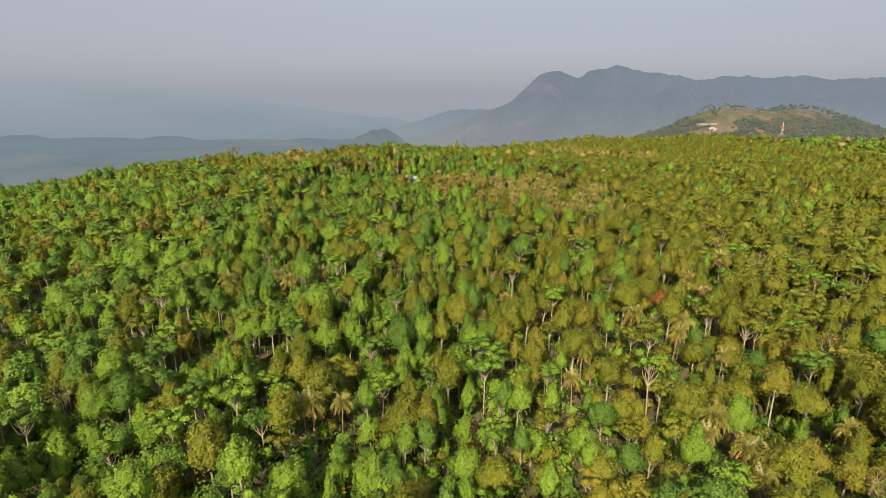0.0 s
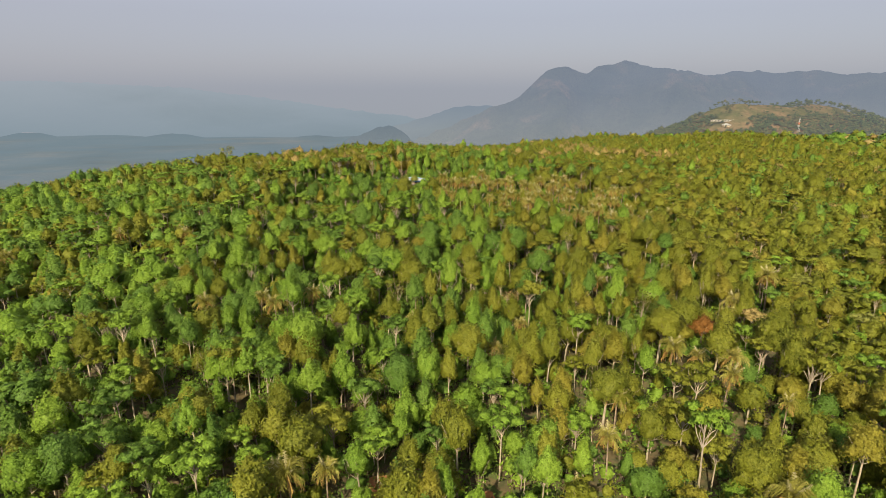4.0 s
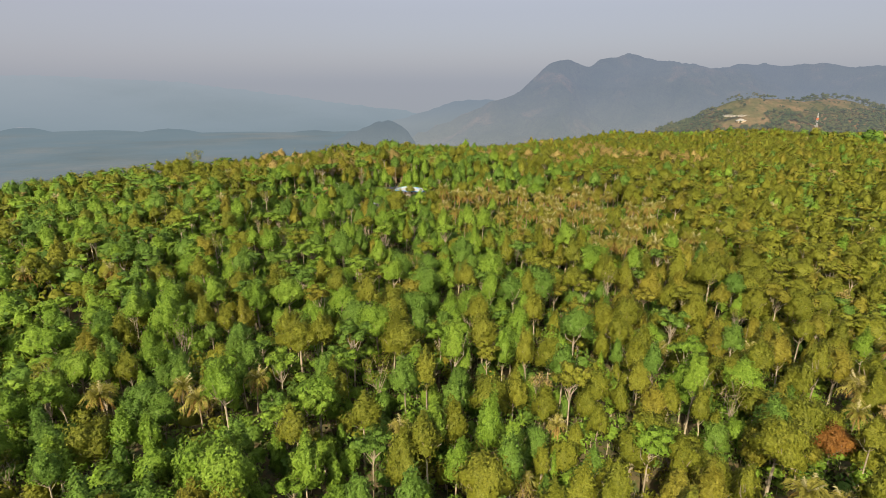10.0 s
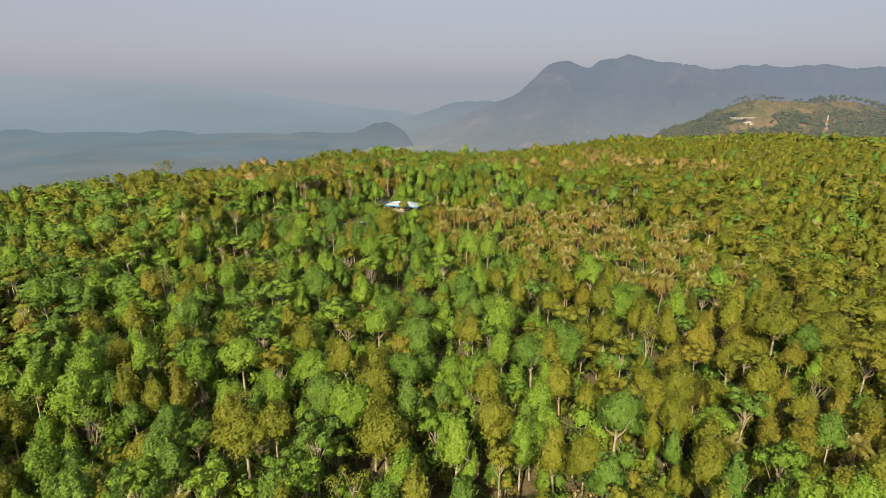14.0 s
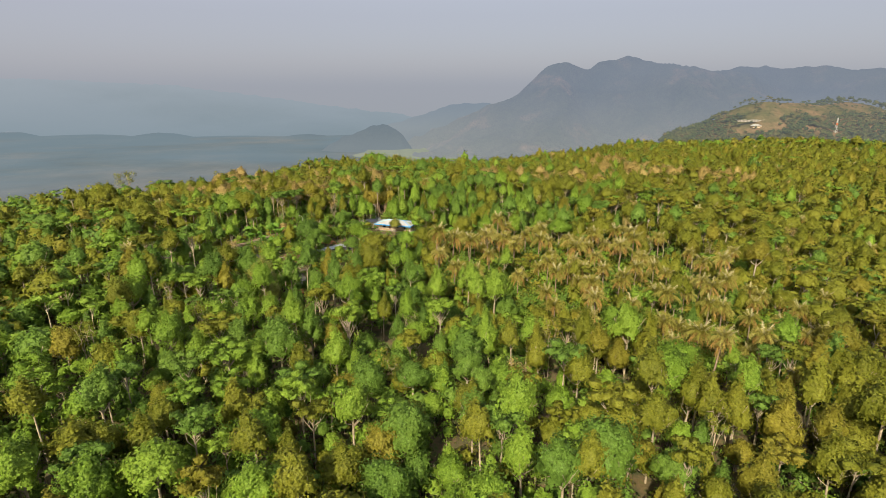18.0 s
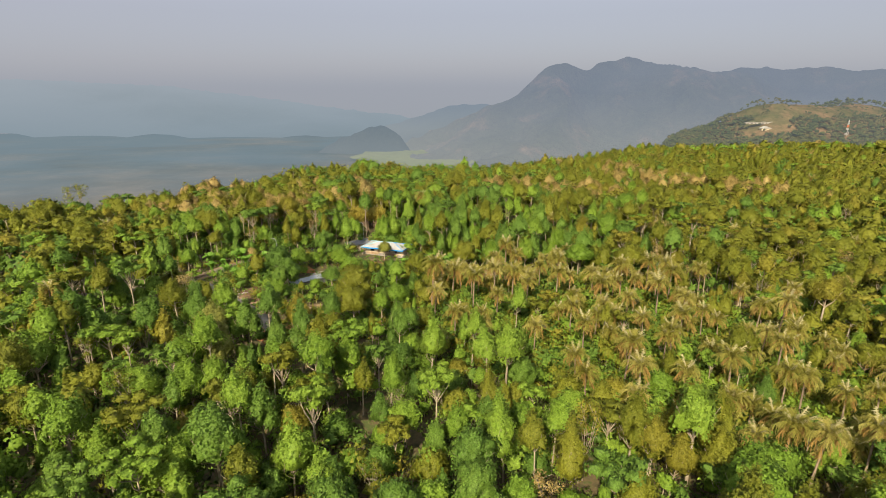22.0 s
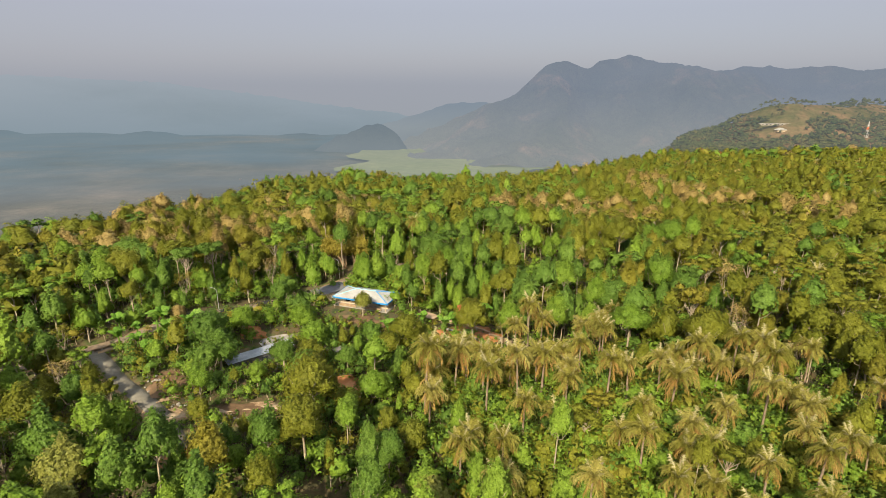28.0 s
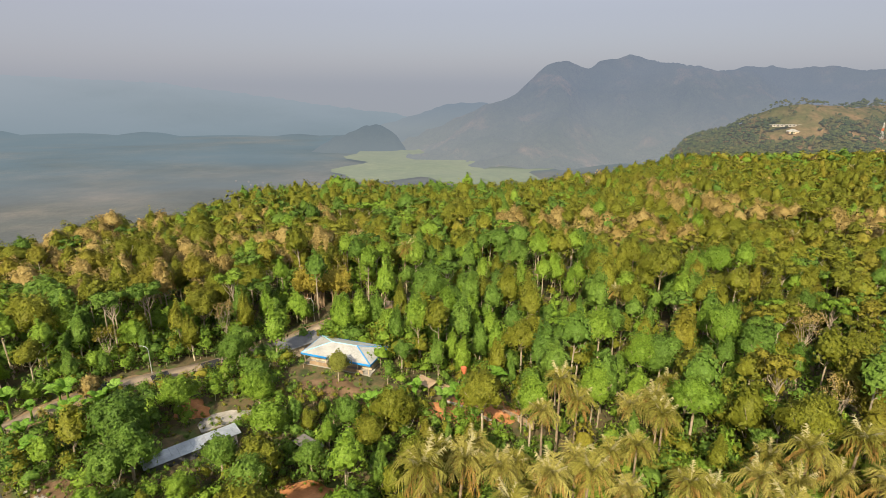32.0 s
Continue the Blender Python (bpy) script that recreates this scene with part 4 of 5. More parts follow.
plant("albizia_tree", "bright", ((-21.1, 181.3, 0.71), (39.7, 201.2, 0.55), (-110.1, 205.3, 0.99), (-45.2, 253.5, 0.76)))
plant("albizia_tree", "olive", ((-81.5, 131, 0.9), (-68.4, 213.6, 0.63), (-77.2, 251.7, 0.86), (-96.7, 296, 1.01), (-90.5, 318, 0.68)))
plant("albizia_tree", "yellowing", ((52.8, 214, 0.83),))
plant("bare_tree", "bright", ((-65.8, 185.5, 1.09), (-12.4, 258.2, 0.81)))
plant("bare_tree", "buff", ((64.3, 335.2, 0.9),))
plant("bare_tree", "yellowing", ((34.6, 143.2, 0.77),))
plant("clove_tree", "bright", ((-0.4, 94.6, 0.79), (-7, 101.2, 0.83), (4.6, 109, 1.09), (25, 110.7, 1.09), (-32.8, 150.1, 1.09), (-23.4, 159.3, 0.61), (33.9, 257.1, 0.61), (0.5, 353.1, 1.08), (43.1, 357.6, 1.09), (-19, 360.7, 1.09), (29.9, 386.8, 1.09), (6.9, 396.6, 1.09)))
plant("clove_tree", "green", ((-8.3, 208.1, 0.6), (30.7, 347.3, 1.04), (-27.3, 370.8, 0.99)))
plant("clove_tree", "yellowing", ((58.8, 343.4, 0.81),))
plant("durian_tree", "bright", ((-77.3, 110.2, 1.06), (-30.9, 122.3, 1.09), (-6, 152.3, 1.09), (-9.6, 174.1, 1.08), (-81.3, 192.5, 1.09), (-35.5, 195, 0.84), (-27, 241.8, 1.08), (27.6, 351.7, 1.09), (-26.1, 383.5, 1.09)))
plant("durian_tree", "cream-blossomed", ((-50.5, 275.5, 1.09),))
plant("durian_tree", "olive", ((-88.8, 110.2, 1.09), (-38.3, 110.7, 1.09), (-87.1, 134.7, 1.09), (14, 137.5, 1.09), (24.8, 146.4, 0.86), (-5.7, 147.2, 1.09), (26.4, 161.8, 0.82), (10.3, 166.4, 1.02), (19.3, 178, 1.09), (3.7, 193.6, 1.09), (19, 195.8, 1.09), (28.4, 199.4, 0.73), (-71.8, 205.2, 1.04), (-60.6, 207.6, 1.09), (6.9, 210.2, 0.55), (-51.9, 212.7, 1.09), (-75.4, 219.5, 1.05), (-41.7, 223.4, 1.09), (-70.2, 232.2, 1.01), (-33.9, 238.1, 1.05), (-19.3, 262.9, 0.76), (-88.2, 293.5, 1.02), (10, 335.5, 0.74)))
plant("durian_tree", "yellowing", ((58.4, 101.1, 1.09), (70.2, 102, 1.09), (-65.7, 123.5, 1.09), (23.8, 124.5, 1.09), (15.1, 133, 0.99), (31.9, 140.1, 0.97), (39, 141.3, 1.09), (50.6, 152.7, 0.9), (60, 160.3, 1.09), (36.5, 161.6, 0.97), (81, 176.2, 1.08), (-83.4, 178, 1.09), (72, 180.9, 1.09), (-25.5, 183.1, 0.78), (54.9, 187.4, 0.8), (-54, 196.5, 1.06), (46.9, 200.1, 0.86), (71.8, 212, 0.92), (63.5, 219.3, 1.08), (57.1, 222, 1.09), (83.6, 226.6, 1.09), (33.3, 243.7, 0.92)))
plant("fruit_tree", "bright", ((-39.9, 86.8, 1.09), (-60.1, 93, 1.09), (-73.9, 93.5, 1.09), (28.3, 93.8, 1.09), (17.5, 94.5, 1.09), (-19.5, 118.1, 1.09), (-1.7, 140.3, 1.09), (-20.7, 142.3, 0.92), (-57.8, 142.6, 1.09), (4.2, 151, 1.09), (-106.3, 184.8, 1.09), (38.8, 221.5, 0.98), (-73.8, 227.9, 0.9), (18.4, 228.1, 1.03), (-91.8, 228.5, 1.09), (27, 232.4, 1.08), (-61.4, 252.4, 1.09), (-0.4, 252.7, 0.94), (-10.2, 253.1, 1.05), (10.9, 256.4, 0.87), (-36.3, 257.9, 1.01), (20.7, 260.8, 0.92), (45.2, 261.4, 1.03), (-31.4, 265, 0.97), (40.6, 267.5, 1.09), (4.4, 273.1, 0.55), (-50.1, 310.4, 0.83), (-33.2, 332.2, 1.09), (-51.4, 337, 0.97), (48.6, 341.1, 1)))
plant("fruit_tree", "bright", ((59.5, 359.8, 1.09), (-17.1, 367.7, 1.06), (44.3, 387.5, 1.09), (10.6, 457.3, 1.09)))
plant("fruit_tree", "buff", ((-66.3, 337.5, 0.69),))
plant("fruit_tree", "cream-blossomed", ((-21.2, 283.6, 0.58),))
plant("fruit_tree", "green", ((-61.1, 106.4, 1.09), (-7.3, 218.8, 0.69), (-22.7, 254.3, 0.86), (-13.2, 274.2, 1.05), (-76.3, 290.6, 1.07), (-50.2, 320.7, 1.09)))
plant("fruit_tree", "olive", ((-58.4, 117.4, 1.02), (-68.1, 140.1, 1.09), (-42.1, 148.8, 1.09), (-57.3, 184.7, 1.09), (-9.8, 224.5, 1.01), (-5.8, 242.6, 1), (-1.1, 259.4, 1.02), (21.1, 264.5, 0.97), (10.4, 264.9, 0.84), (-74.8, 267.2, 0.99), (-74.6, 278.1, 1.09), (11.2, 278.6, 0.83), (-9.4, 299, 0.98), (-12.7, 334.8, 1.08)))
plant("fruit_tree", "yellowing", ((40.5, 98.5, 1.02), (54.3, 124.5, 1.09), (49.6, 220.6, 0.84), (-51.4, 255.7, 0.74), (31.1, 265, 1.08), (-0.3, 274.4, 0.8), (46, 348.3, 0.92), (86.8, 355.2, 1.09), (72.8, 362.3, 1.09)))
plant("palm_tree", "", ((57.5, 82.2, 1.21), (55.9, 87, 1.12), (53.3, 94.7, 1.3), (-27.6, 97.3, 1.3), (33.8, 121.5, 1.07), (63, 133, 1.09), (52.2, 140, 1.18), (59, 141.4, 0.9), (-49.8, 159.2, 1.09), (-69.1, 160.4, 1.1), (82.2, 169.7, 1.3), (95.9, 178.3, 1.24), (45.3, 184.1, 1.08), (-151.6, 191.8, 1.14), (48.9, 228.9, 0.91), (46.8, 245.9, 0.94), (49.8, 257.5, 1.14), (66.3, 263.7, 1.08), (63, 264.4, 1.09), (53, 266, 1.17), (27.2, 279.2, 1.01), (17.1, 282.7, 0.96), (35.1, 283.4, 0.96), (41.9, 283.7, 0.96), (77.8, 284.9, 1.07), (51.9, 287.1, 0.99), (59.3, 292, 0.94), (64.1, 293, 0.95), (74.2, 294.8, 1.06), (-6.2, 305, 1.06)))
plant("palm_tree", "", ((4.1, 306.2, 1.14), (89.5, 307.3, 0.96), (76, 307.5, 0.96), (38.9, 308.5, 1.3), (-7.2, 309, 1.3), (10.3, 309.3, 1.12), (27.2, 309.9, 1.12), (37.6, 312, 1.09), (-5.9, 312.8, 1.11), (15.5, 313.5, 1.23), (4.1, 313.6, 1.11), (56.2, 313.8, 1.3), (59.9, 314, 1.18), (44.1, 314.7, 1.12), (-1.5, 315.4, 1.27), (47.1, 316.8, 1.22), (58.7, 317.1, 1.13), (70.5, 318.8, 1.03), (24.7, 323.3, 0.74), (15.2, 330.4, 1.12), (32.3, 332.4, 1.13)))
plant("spreading_tree", "bright", ((-42.7, 129.7, 1.06), (-45.6, 195.5, 0.8), (-45.9, 204.2, 1.09), (-33.9, 215.3, 0.98), (39.7, 232.6, 1.09), (-62.2, 262.2, 0.87), (-52.3, 262.6, 0.96), (-99.9, 362.8, 0.88)))
plant("spreading_tree", "buff", ((-87.5, 368.4, 0.79),))
plant("spreading_tree", "olive", ((9.3, 80.2, 0.83), (3.1, 141.4, 1.09), (-36.2, 179.9, 1.09), (5.3, 189, 1.09), (-17, 195.8, 1.09), (-19.1, 207.8, 1), (1.4, 224.8, 0.86), (-71.4, 296.2, 0.95), (-26.3, 302.8, 1.03), (-74.7, 339.6, 1.03), (-58.8, 365.9, 0.91), (-54.7, 385.8, 0.89)))
plant("spreading_tree", "yellowing", ((40.4, 80.1, 0.73), (73.3, 83, 0.84), (67.2, 85.6, 0.87), (58.7, 151.3, 0.71), (-22.3, 231.9, 0.81), (-85.7, 242.2, 0.99), (-29.6, 252, 0.77), (88.9, 253, 1.07), (-73.9, 369.3, 0.92), (-39, 385, 0.74)))


for x, y in sown(5.2, -250, 330, 20, 640):
    if beyond(x, y) > 34 or abs(x) > 0.82 * y + 24:
        continue
    turn, size, tall = rng.uniform(0, 6.28), rng.uniform(0.66, 1.08), rng.uniform(0.95, 1.28)
    if not is_free(x, y) or not clear_of(x, y, LANDMARK_GAP):
        continue
    if in_grove(x, y) and height_limit(x, y) < 9:
        continue
    if in_grove(x, y) and rng.rand() < 0.38:
        if counts.get("palm_tree", 0) < 300 and abs(x - 40) < 100:
            counts["palm_tree"] = counts.get("palm_tree", 0) + 1
            palm_tree(rng.randint(4), x, y, turn, 0.46 + size * 0.66)
        else:
            parts = PRE_PALM_FAR[rng.randint(2)]
            woods.put(("distant_palms", "distant coconut palms among forest trees"), parts, (PALM_BARK, FROND, DEAD, SPEAR), x, y, turn, size)
        continue
    kind, tone = choose(rng, x, y)
    if in_grove(x, y):
        size *= 0.72
    if in_garden(x, y):
        if rng.rand() < 0.12:
            continue
        size *= 0.8
    if in_garden(x, y) or 352 < y < 380 and -90 < x < -20:
        size = min(size, height_limit(x, y) / {"durian_tree": 16.5, "spreading_tree": 15.5, "albizia_tree": 15, "bare_tree": 13, "clove_tree": 12}.get(kind, 10.5))
        if size < 0.22:
            continue
    if x < -60 and y > 365:
        size = min(size, 0.92)
    if rng.rand() < 0.012 and y > 90:
        if near_zone(x, y):
            palm_tree(rng.randint(4), x, y, turn, size * 0.95)
        else:
            woods.put(("distant_palms", "distant coconut palms among forest trees"), PRE_PALM_FAR[rng.randint(2)], (PALM_BARK, FROND, DEAD, SPEAR), x, y, turn, size)
        continue
    if not is_free(x, y, 1.6) and kind in ("spreading_tree", "albizia_tree"):
        kind = "clove_tree"
    close = near_zone(x, y)
    if not close:
        size, tall = (0.35 + 0.65 * size) * (rng.uniform(0.8, 1.2) if beyond(x, y) > -26 else 1.0), 0.92
    if close and counts.get(kind, 0) < 300:
        counts[kind] = counts.get(kind, 0) + 1
        tree(kind, rng.randint(6), tone, x, y, turn, size, tall)
    else:
        q = 1.0 if close and y < 310 and abs(x) < 62 else (0.4 if (abs(x) < 160 and y < 480) else 0.14)
        woods.put(("distant_" + kind + "s", "many " + LABELS[kind][0].split(" ", 1)[1].replace("tree", "trees", 1) + " in mixed greens"),
                  PRE[kind, q][rng.randint(3)], (BARK, TONE[tone]), x, y, turn, size, tall)

# understorey
for x, y in sown(5.2, -105, 110, 45, 412):
    if abs(x) > 0.82 * y + 16 or not is_free(x, y, -0.6) or beyond(x, y) > 10 or in_garden(x, y):
        continue
    q = 0.4 if abs(x) < 90 else 0.14
    tone = ("green", "green", "bright", "olive", "yellowing")[rng.choice(5, p=(0.2, 0.12, 0.5, 0.15, 0.03))]
    woods.put(("undergrowth", "dense green undergrowth between the tree trunks"), PRE["shrub", q][rng.randint(3)], (BARK, TONE[tone]), x, y, rng.uniform(0, 6.28), rng.uniform(0.8, 1.5) if x < 30 and y < 300 else rng.uniform(0.7, 1.3))

# low planting round the buildings and under the palms
for x, y in sown(2.4, -90, 95, 250, 372):
    if not (in_garden(x, y) or in_grove(x, y) or 350 < y and x < 20) or not is_free(x, y, -0.9):
        continue
    tone = ("green", "bright", "olive", "yellowing")[rng.choice(4, p=(0.24, 0.44, 0.26, 0.06) if in_grove(x, y) else (0.38, 0.42, 0.15, 0.05))]
    woods.put(("undergrowth", "dense green undergrowth between the tree trunks"), PRE["shrub", 0.4][rng.randint(3)], (BARK, TONE[tone]), x, y, rng.uniform(0, 6.28), min(rng.uniform(0.35, 0.95) * (1.5 if in_grove(x, y) else 1.0), height_limit(x, y) / 6.0))

# undergrowth of the farther woods
for x, y in sown(7.0, -190, 280, 180, 620):
    if abs(x) > 0.82 * y + 16 or beyond(x, y) > 20 or not is_free(x, y) or -105 < x < 110 and y < 412:
        continue
    tone = ("green", "olive", "yellowing")[rng.choice(3, p=(0.2, 0.65, 0.15))]
    woods.put(("undergrowth", "dense green undergrowth between the tree trunks"), PRE["shrub", 0.14][rng.randint(3)], (BARK, TONE[tone]), x, y, rng.uniform(0, 6.28), rng.uniform(1.5, 2.3))

# weeds in the yards and beside the lane
for x, y in sown(1.45, -86, 14, 290, 356):
    if not in_garden(x, y) or line_gap(x, y, ROAD) < 2.0 or line_gap(x, y, LANE) < 1.5 or line_gap(x, y, FORK) < 0.9 or patch(x, y, 3.5, 6) < (-0.08 if not is_free(x, y) else -0.3):
        continue
    tone = ("green", "bright", "olive", "yellowing")[rng.choice(4, p=(0.35, 0.3, 0.25, 0.1))]
    woods.put(("weeds", "low green weeds and seedlings on bare soil"), PRE["shrub", 0.14][rng.randint(3)][1:], (TONE[tone],), x, y, rng.uniform(0, 6.28), rng.uniform(0.10, 0.24))

# woods along the ridge to the far hill, and down the slopes
for x, y in sown(15.0, -420, 1150, 120, 1500):
    if (-250 < x < 330 and 20 < y < 640 and beyond(x, y) < 34) or abs(x) > 0.84 * y + 30 or beyond(x, y) > 130:
        continue
    hill = math.hypot((x - 505) / 105, (y - 1130) / 80) < 1 or math.hypot((x - 720) / 210, (y - 1180) / 95) < 1
    if hill:
        continue
    kind = KINDS[rng.choice(6, p=(0.3, 0.3, 0.1, 0.15, 0.12, 0.03))]
    tone = TONES[rng.choice(7, p=(0.3, 0.2, 0.3, 0.12, 0.03, 0.05, 0.0))]
    # Past y 760 the leaves use the material with painted haze.
    woods.put(("far_woods", "far mixed green woods along the ridge"), PRE_FAR[rng.randint(4)][1:], (HAZED_LEAF if y > 760 else TONE[tone],), x, y, rng.uniform(0, 6.28), rng.uniform(0.7, 1.0) if hill else rng.uniform(1.0, 1.45), 0.8)
# the forest goes on to both sides and behind
for x, y in sown(9.0, -330, 360, -110, 420):
    if beyond(x, y) > 30 or abs(x) < 0.82 * y + 26 and y > 20:
        continue
    tone = TONES[rng.choice(4, p=(0.35, 0.3, 0.27, 0.08))]
    woods.put(("far_woods", "far mixed green woods along the ridge"), PRE_FAR[rng.randint(4)], (BARK, TONE[tone]), x, y, rng.uniform(0, 6.28), rng.uniform(1.1, 1.6), 0.75)

# scrub on the dry hill, thick on its lower slopes
for x, y in sown(7.0, 370, 960, 1030, 1300):
    hill = math.hypot((x - 505) / 118, (y - 1130) / 90) < 1 or math.hypot((x - 720) / 210, (y - 1180) / 95) < 1
    z = float(land(x, y))
    high = z > 8 + 7 * patch(x, y, 30, 7)
    bare = high and patch(x, y, 26, 5) > -0.22 or (abs(x - 527) < 40 and 1062 < y < 1112)
    if not hill or bare and rng.rand() < 0.9:
        continue
    # Hill scrub uses the leaf material with painted haze.
    woods.put(("far_woods", "far mixed green woods along the ridge"), PRE_FAR[rng.randint(4)][1:], (HAZED_LEAF,), x, y, rng.uniform(0, 6.28), rng.uniform(0.35, 0.75) if high else rng.uniform(0.7, 1.15), 0.75)


# ---- buildings, road and yard ----
def box(bm, c, s, turn=0.0, bevel=0.0):
    r = bmesh.ops.create_cube(bm, size=1.0)
    bmesh.ops.scale(bm, vec=s, verts=r["verts"])
    if bevel:
        g = bmesh.ops.bevel(bm, geom=list({e for v in r["verts"] for e in v.link_edges}), offset=bevel, segments=1, affect="EDGES")
        vs = [v for v in g["verts"]]
    else:
        vs = r["verts"]
    if turn:
        bmesh.ops.rotate(bm, cent=(0, 0, 0), matrix=Matrix.Rotation(turn, 3, "Z"), verts=vs)
    bmesh.ops.translate(bm, vec=c, verts=vs)
    return vs


def part(name, bm, material, parent, label=""):
    me = bpy.data.meshes.new(name)
    bmesh.ops.recalc_face_normals(bm, faces=bm.faces)
    bm.to_mesh(me)
    bm.free()
    me.materials.append(material)
    ob = new(name, me)
    ob.parent = parent
    if label:
        ob["label"] = label
    return ob


def boxes(name, items, material, parent, label="", bevel=0.0):
    bm = bmesh.new()
    for it in items:
        box(bm, *it, bevel=bevel) if len(it) == 3 else box(bm, it[0], it[1], 0.0, bevel)
    return part(name, bm, material, parent, label)


def thing(name, x, y, z, turn, label, category, group="", kind=""):
    ob = new(name)
    ob.matrix_basis = pose(x, y, z, 0, 0, turn)
    return tagged(ob, label, category, group, kind)


def strip(name, line, width, lift, mat, label, category, skirt=0.35):
    """A paved ribbon on the ground, with thickness."""
    pts = []
    for (ax, ay), (bx, by) in zip(line, line[1:]):
        n = max(2, int(math.hypot(bx - ax, by - ay) / 1.6))
        pts += [(ax + (bx - ax) * k / n, ay + (by - ay) * k / n) for k in range(n)]
    pts.append(line[-1])
    p = np.array(pts)
    for _ in range(4):
        p[1:-1] = (p[:-2] + 2 * p[1:-1] + p[2:]) / 4
    d = unit(np.gradient(p, axis=0))
    nrm = np.stack([-d[:, 1], d[:, 0]], 1)
    mid_z = land(p[:, 0], p[:, 1]) + lift
    v = []
    for off, dz in ((-width / 2 - 0.1, -skirt), (-width / 2, 0), (0, 0.05), (width / 2, 0), (width / 2 + 0.1, -skirt)):
        q = p + nrm * off
        v.append(np.stack([q[:, 0], q[:, 1], mid_z + dz], 1))
    n = len(p)
    f = [(r * n + k, r * n + k + 1, (r + 1) * n + k + 1, (r + 1) * n + k) for r in range(4) for k in range(n - 1)]
    return tagged(new(name, mesh_from(name, np.concatenate(v), f, [mat], None, True)), label, category, kind="structure"), p, nrm, mid_z


ASPHALT = rough_surface("dusty_asphalt", [(0.3, (0.16, 0.125, 0.09)), (0.55, (0.25, 0.195, 0.14)), (0.75, (0.33, 0.26, 0.18))], 0.35, 0.9, 0.4, 12)
CONCRETE = rough_surface("weathered_concrete", [(0.3, (0.20, 0.185, 0.165)), (0.6, (0.34, 0.315, 0.28)), (0.8, (0.42, 0.39, 0.35))], 0.5, 0.88, 0.4, 10)
TAN_WALL = rough_surface("tan_rendered_wall", [(0.3, (0.22, 0.15, 0.09)), (0.6, (0.34, 0.245, 0.155)), (0.8, (0.40, 0.31, 0.21))], 0.6, 0.9, 0.4, 9)
WHITE_ROOF = rough_surface("white_roof_sheet", [(0.3, (0.26, 0.255, 0.235)), (0.55, (0.35, 0.345, 0.325)), (0.8, (0.27, 0.25, 0.22))], 0.4, 0.5, 0.15, 9)
GREY_ROOF = rough_surface("grey_fibre_sheet", [(0.3, (0.095, 0.096, 0.100)), (0.6, (0.135, 0.136, 0.140)), (0.8, (0.12, 0.108, 0.095))], 0.5, 0.8, 0.3, 9)
DARK_SHEET = rough_surface("rusty_dark_sheet", [(0.3, (0.10, 0.095, 0.09)), (0.6, (0.17, 0.155, 0.14)), (0.8, (0.16, 0.11, 0.075))], 0.5, 0.8, 0.3, 9)
TIN = rough_surface("pale_zinc_sheet", [(0.3, (0.22, 0.245, 0.27)), (0.6, (0.34, 0.37, 0.40)), (0.85, (0.24, 0.22, 0.20))], 0.4, 0.45, 0.2, 9, 0.35)
BLUE = rough_surface("blue_paint", [(0.3, (0.02, 0.19, 0.50)), (0.7, (0.04, 0.27, 0.62))], 0.8, 0.5, 0.1, 8)
TEAL = rough_surface("pale_blue_paint", [(0.3, (0.20, 0.46, 0.56)), (0.7, (0.30, 0.56, 0.66))], 0.8, 0.55, 0.1, 8)
PLASTER = rough_surface("cream_plaster", [(0.3, (0.40, 0.31, 0.21)), (0.6, (0.56, 0.46, 0.33)), (0.8, (0.62, 0.54, 0.42))], 0.7, 0.9, 0.3, 8)
# Block wall colour is darkened to stand for the shade of nearby trees.
SHADED_WALL = rough_surface("shaded_block_wall", [(0.3, (0.05, 0.052, 0.055)), (0.7, (0.11, 0.11, 0.11))], 0.7, 0.9, 0.4, 9)
# Tarpaulin of the stalls, and painted shade inside the culvert.
BLACK = rough_surface("black_tarpaulin", [(0.3, (0.012, 0.012, 0.014)), (0.7, (0.03, 0.03, 0.032))], 1.2, 0.95, 0.3, 6)
STEEL = rough_surface("galvanised_steel", [(0.3, (0.42, 0.43, 0.44)), (0.7, (0.60, 0.61, 0.62))], 2.0, 0.45, 0.1, 6, 0.6)
WOOD = rough_surface("weathered_timber", [(0.3, (0.20, 0.13, 0.08)), (0.6, (0.34, 0.24, 0.15)), (0.8, (0.44, 0.34, 0.23))], 1.6, 0.9, 0.4, 7)
RED_PAINT = rough_surface("faded_orange_red_paint", [(0.3, (0.42, 0.10, 0.05)), (0.7, (0.56, 0.17, 0.08))], 1.2, 0.6, 0.2, 6)
GLASS_DARK = rough_surface("dark_window_glass", [(0.3, (0.02, 0.025, 0.03)), (0.7, (0.04, 0.045, 0.05))], 1.0, 0.12, 0.02, 4)
VERGE = rough_surface("dusty_verge", [(0.3, (0.24, 0.155, 0.085)), (0.5, (0.34, 0.235, 0.13)), (0.72, (0.11, 0.13, 0.035))], 0.3, 0.95, 0.6, 10)
YARD_SOIL = rough_surface("brown_yard_soil", [(0.3, (0.080, 0.050, 0.026)), (0.55, (0.145, 0.090, 0.048)), (0.75, (0.200, 0.135, 0.078))], 0.4, 0.95, 0.6, 9)
LANE_GREY = rough_surface("worn_grey_paving", [(0.3, (0.10, 0.088, 0.062)), (0.5, (0.155, 0.142, 0.112)), (0.65, (0.19, 0.176, 0.145)), (0.8, (0.13, 0.10, 0.066))], 0.45, 0.9, 0.5, 11)
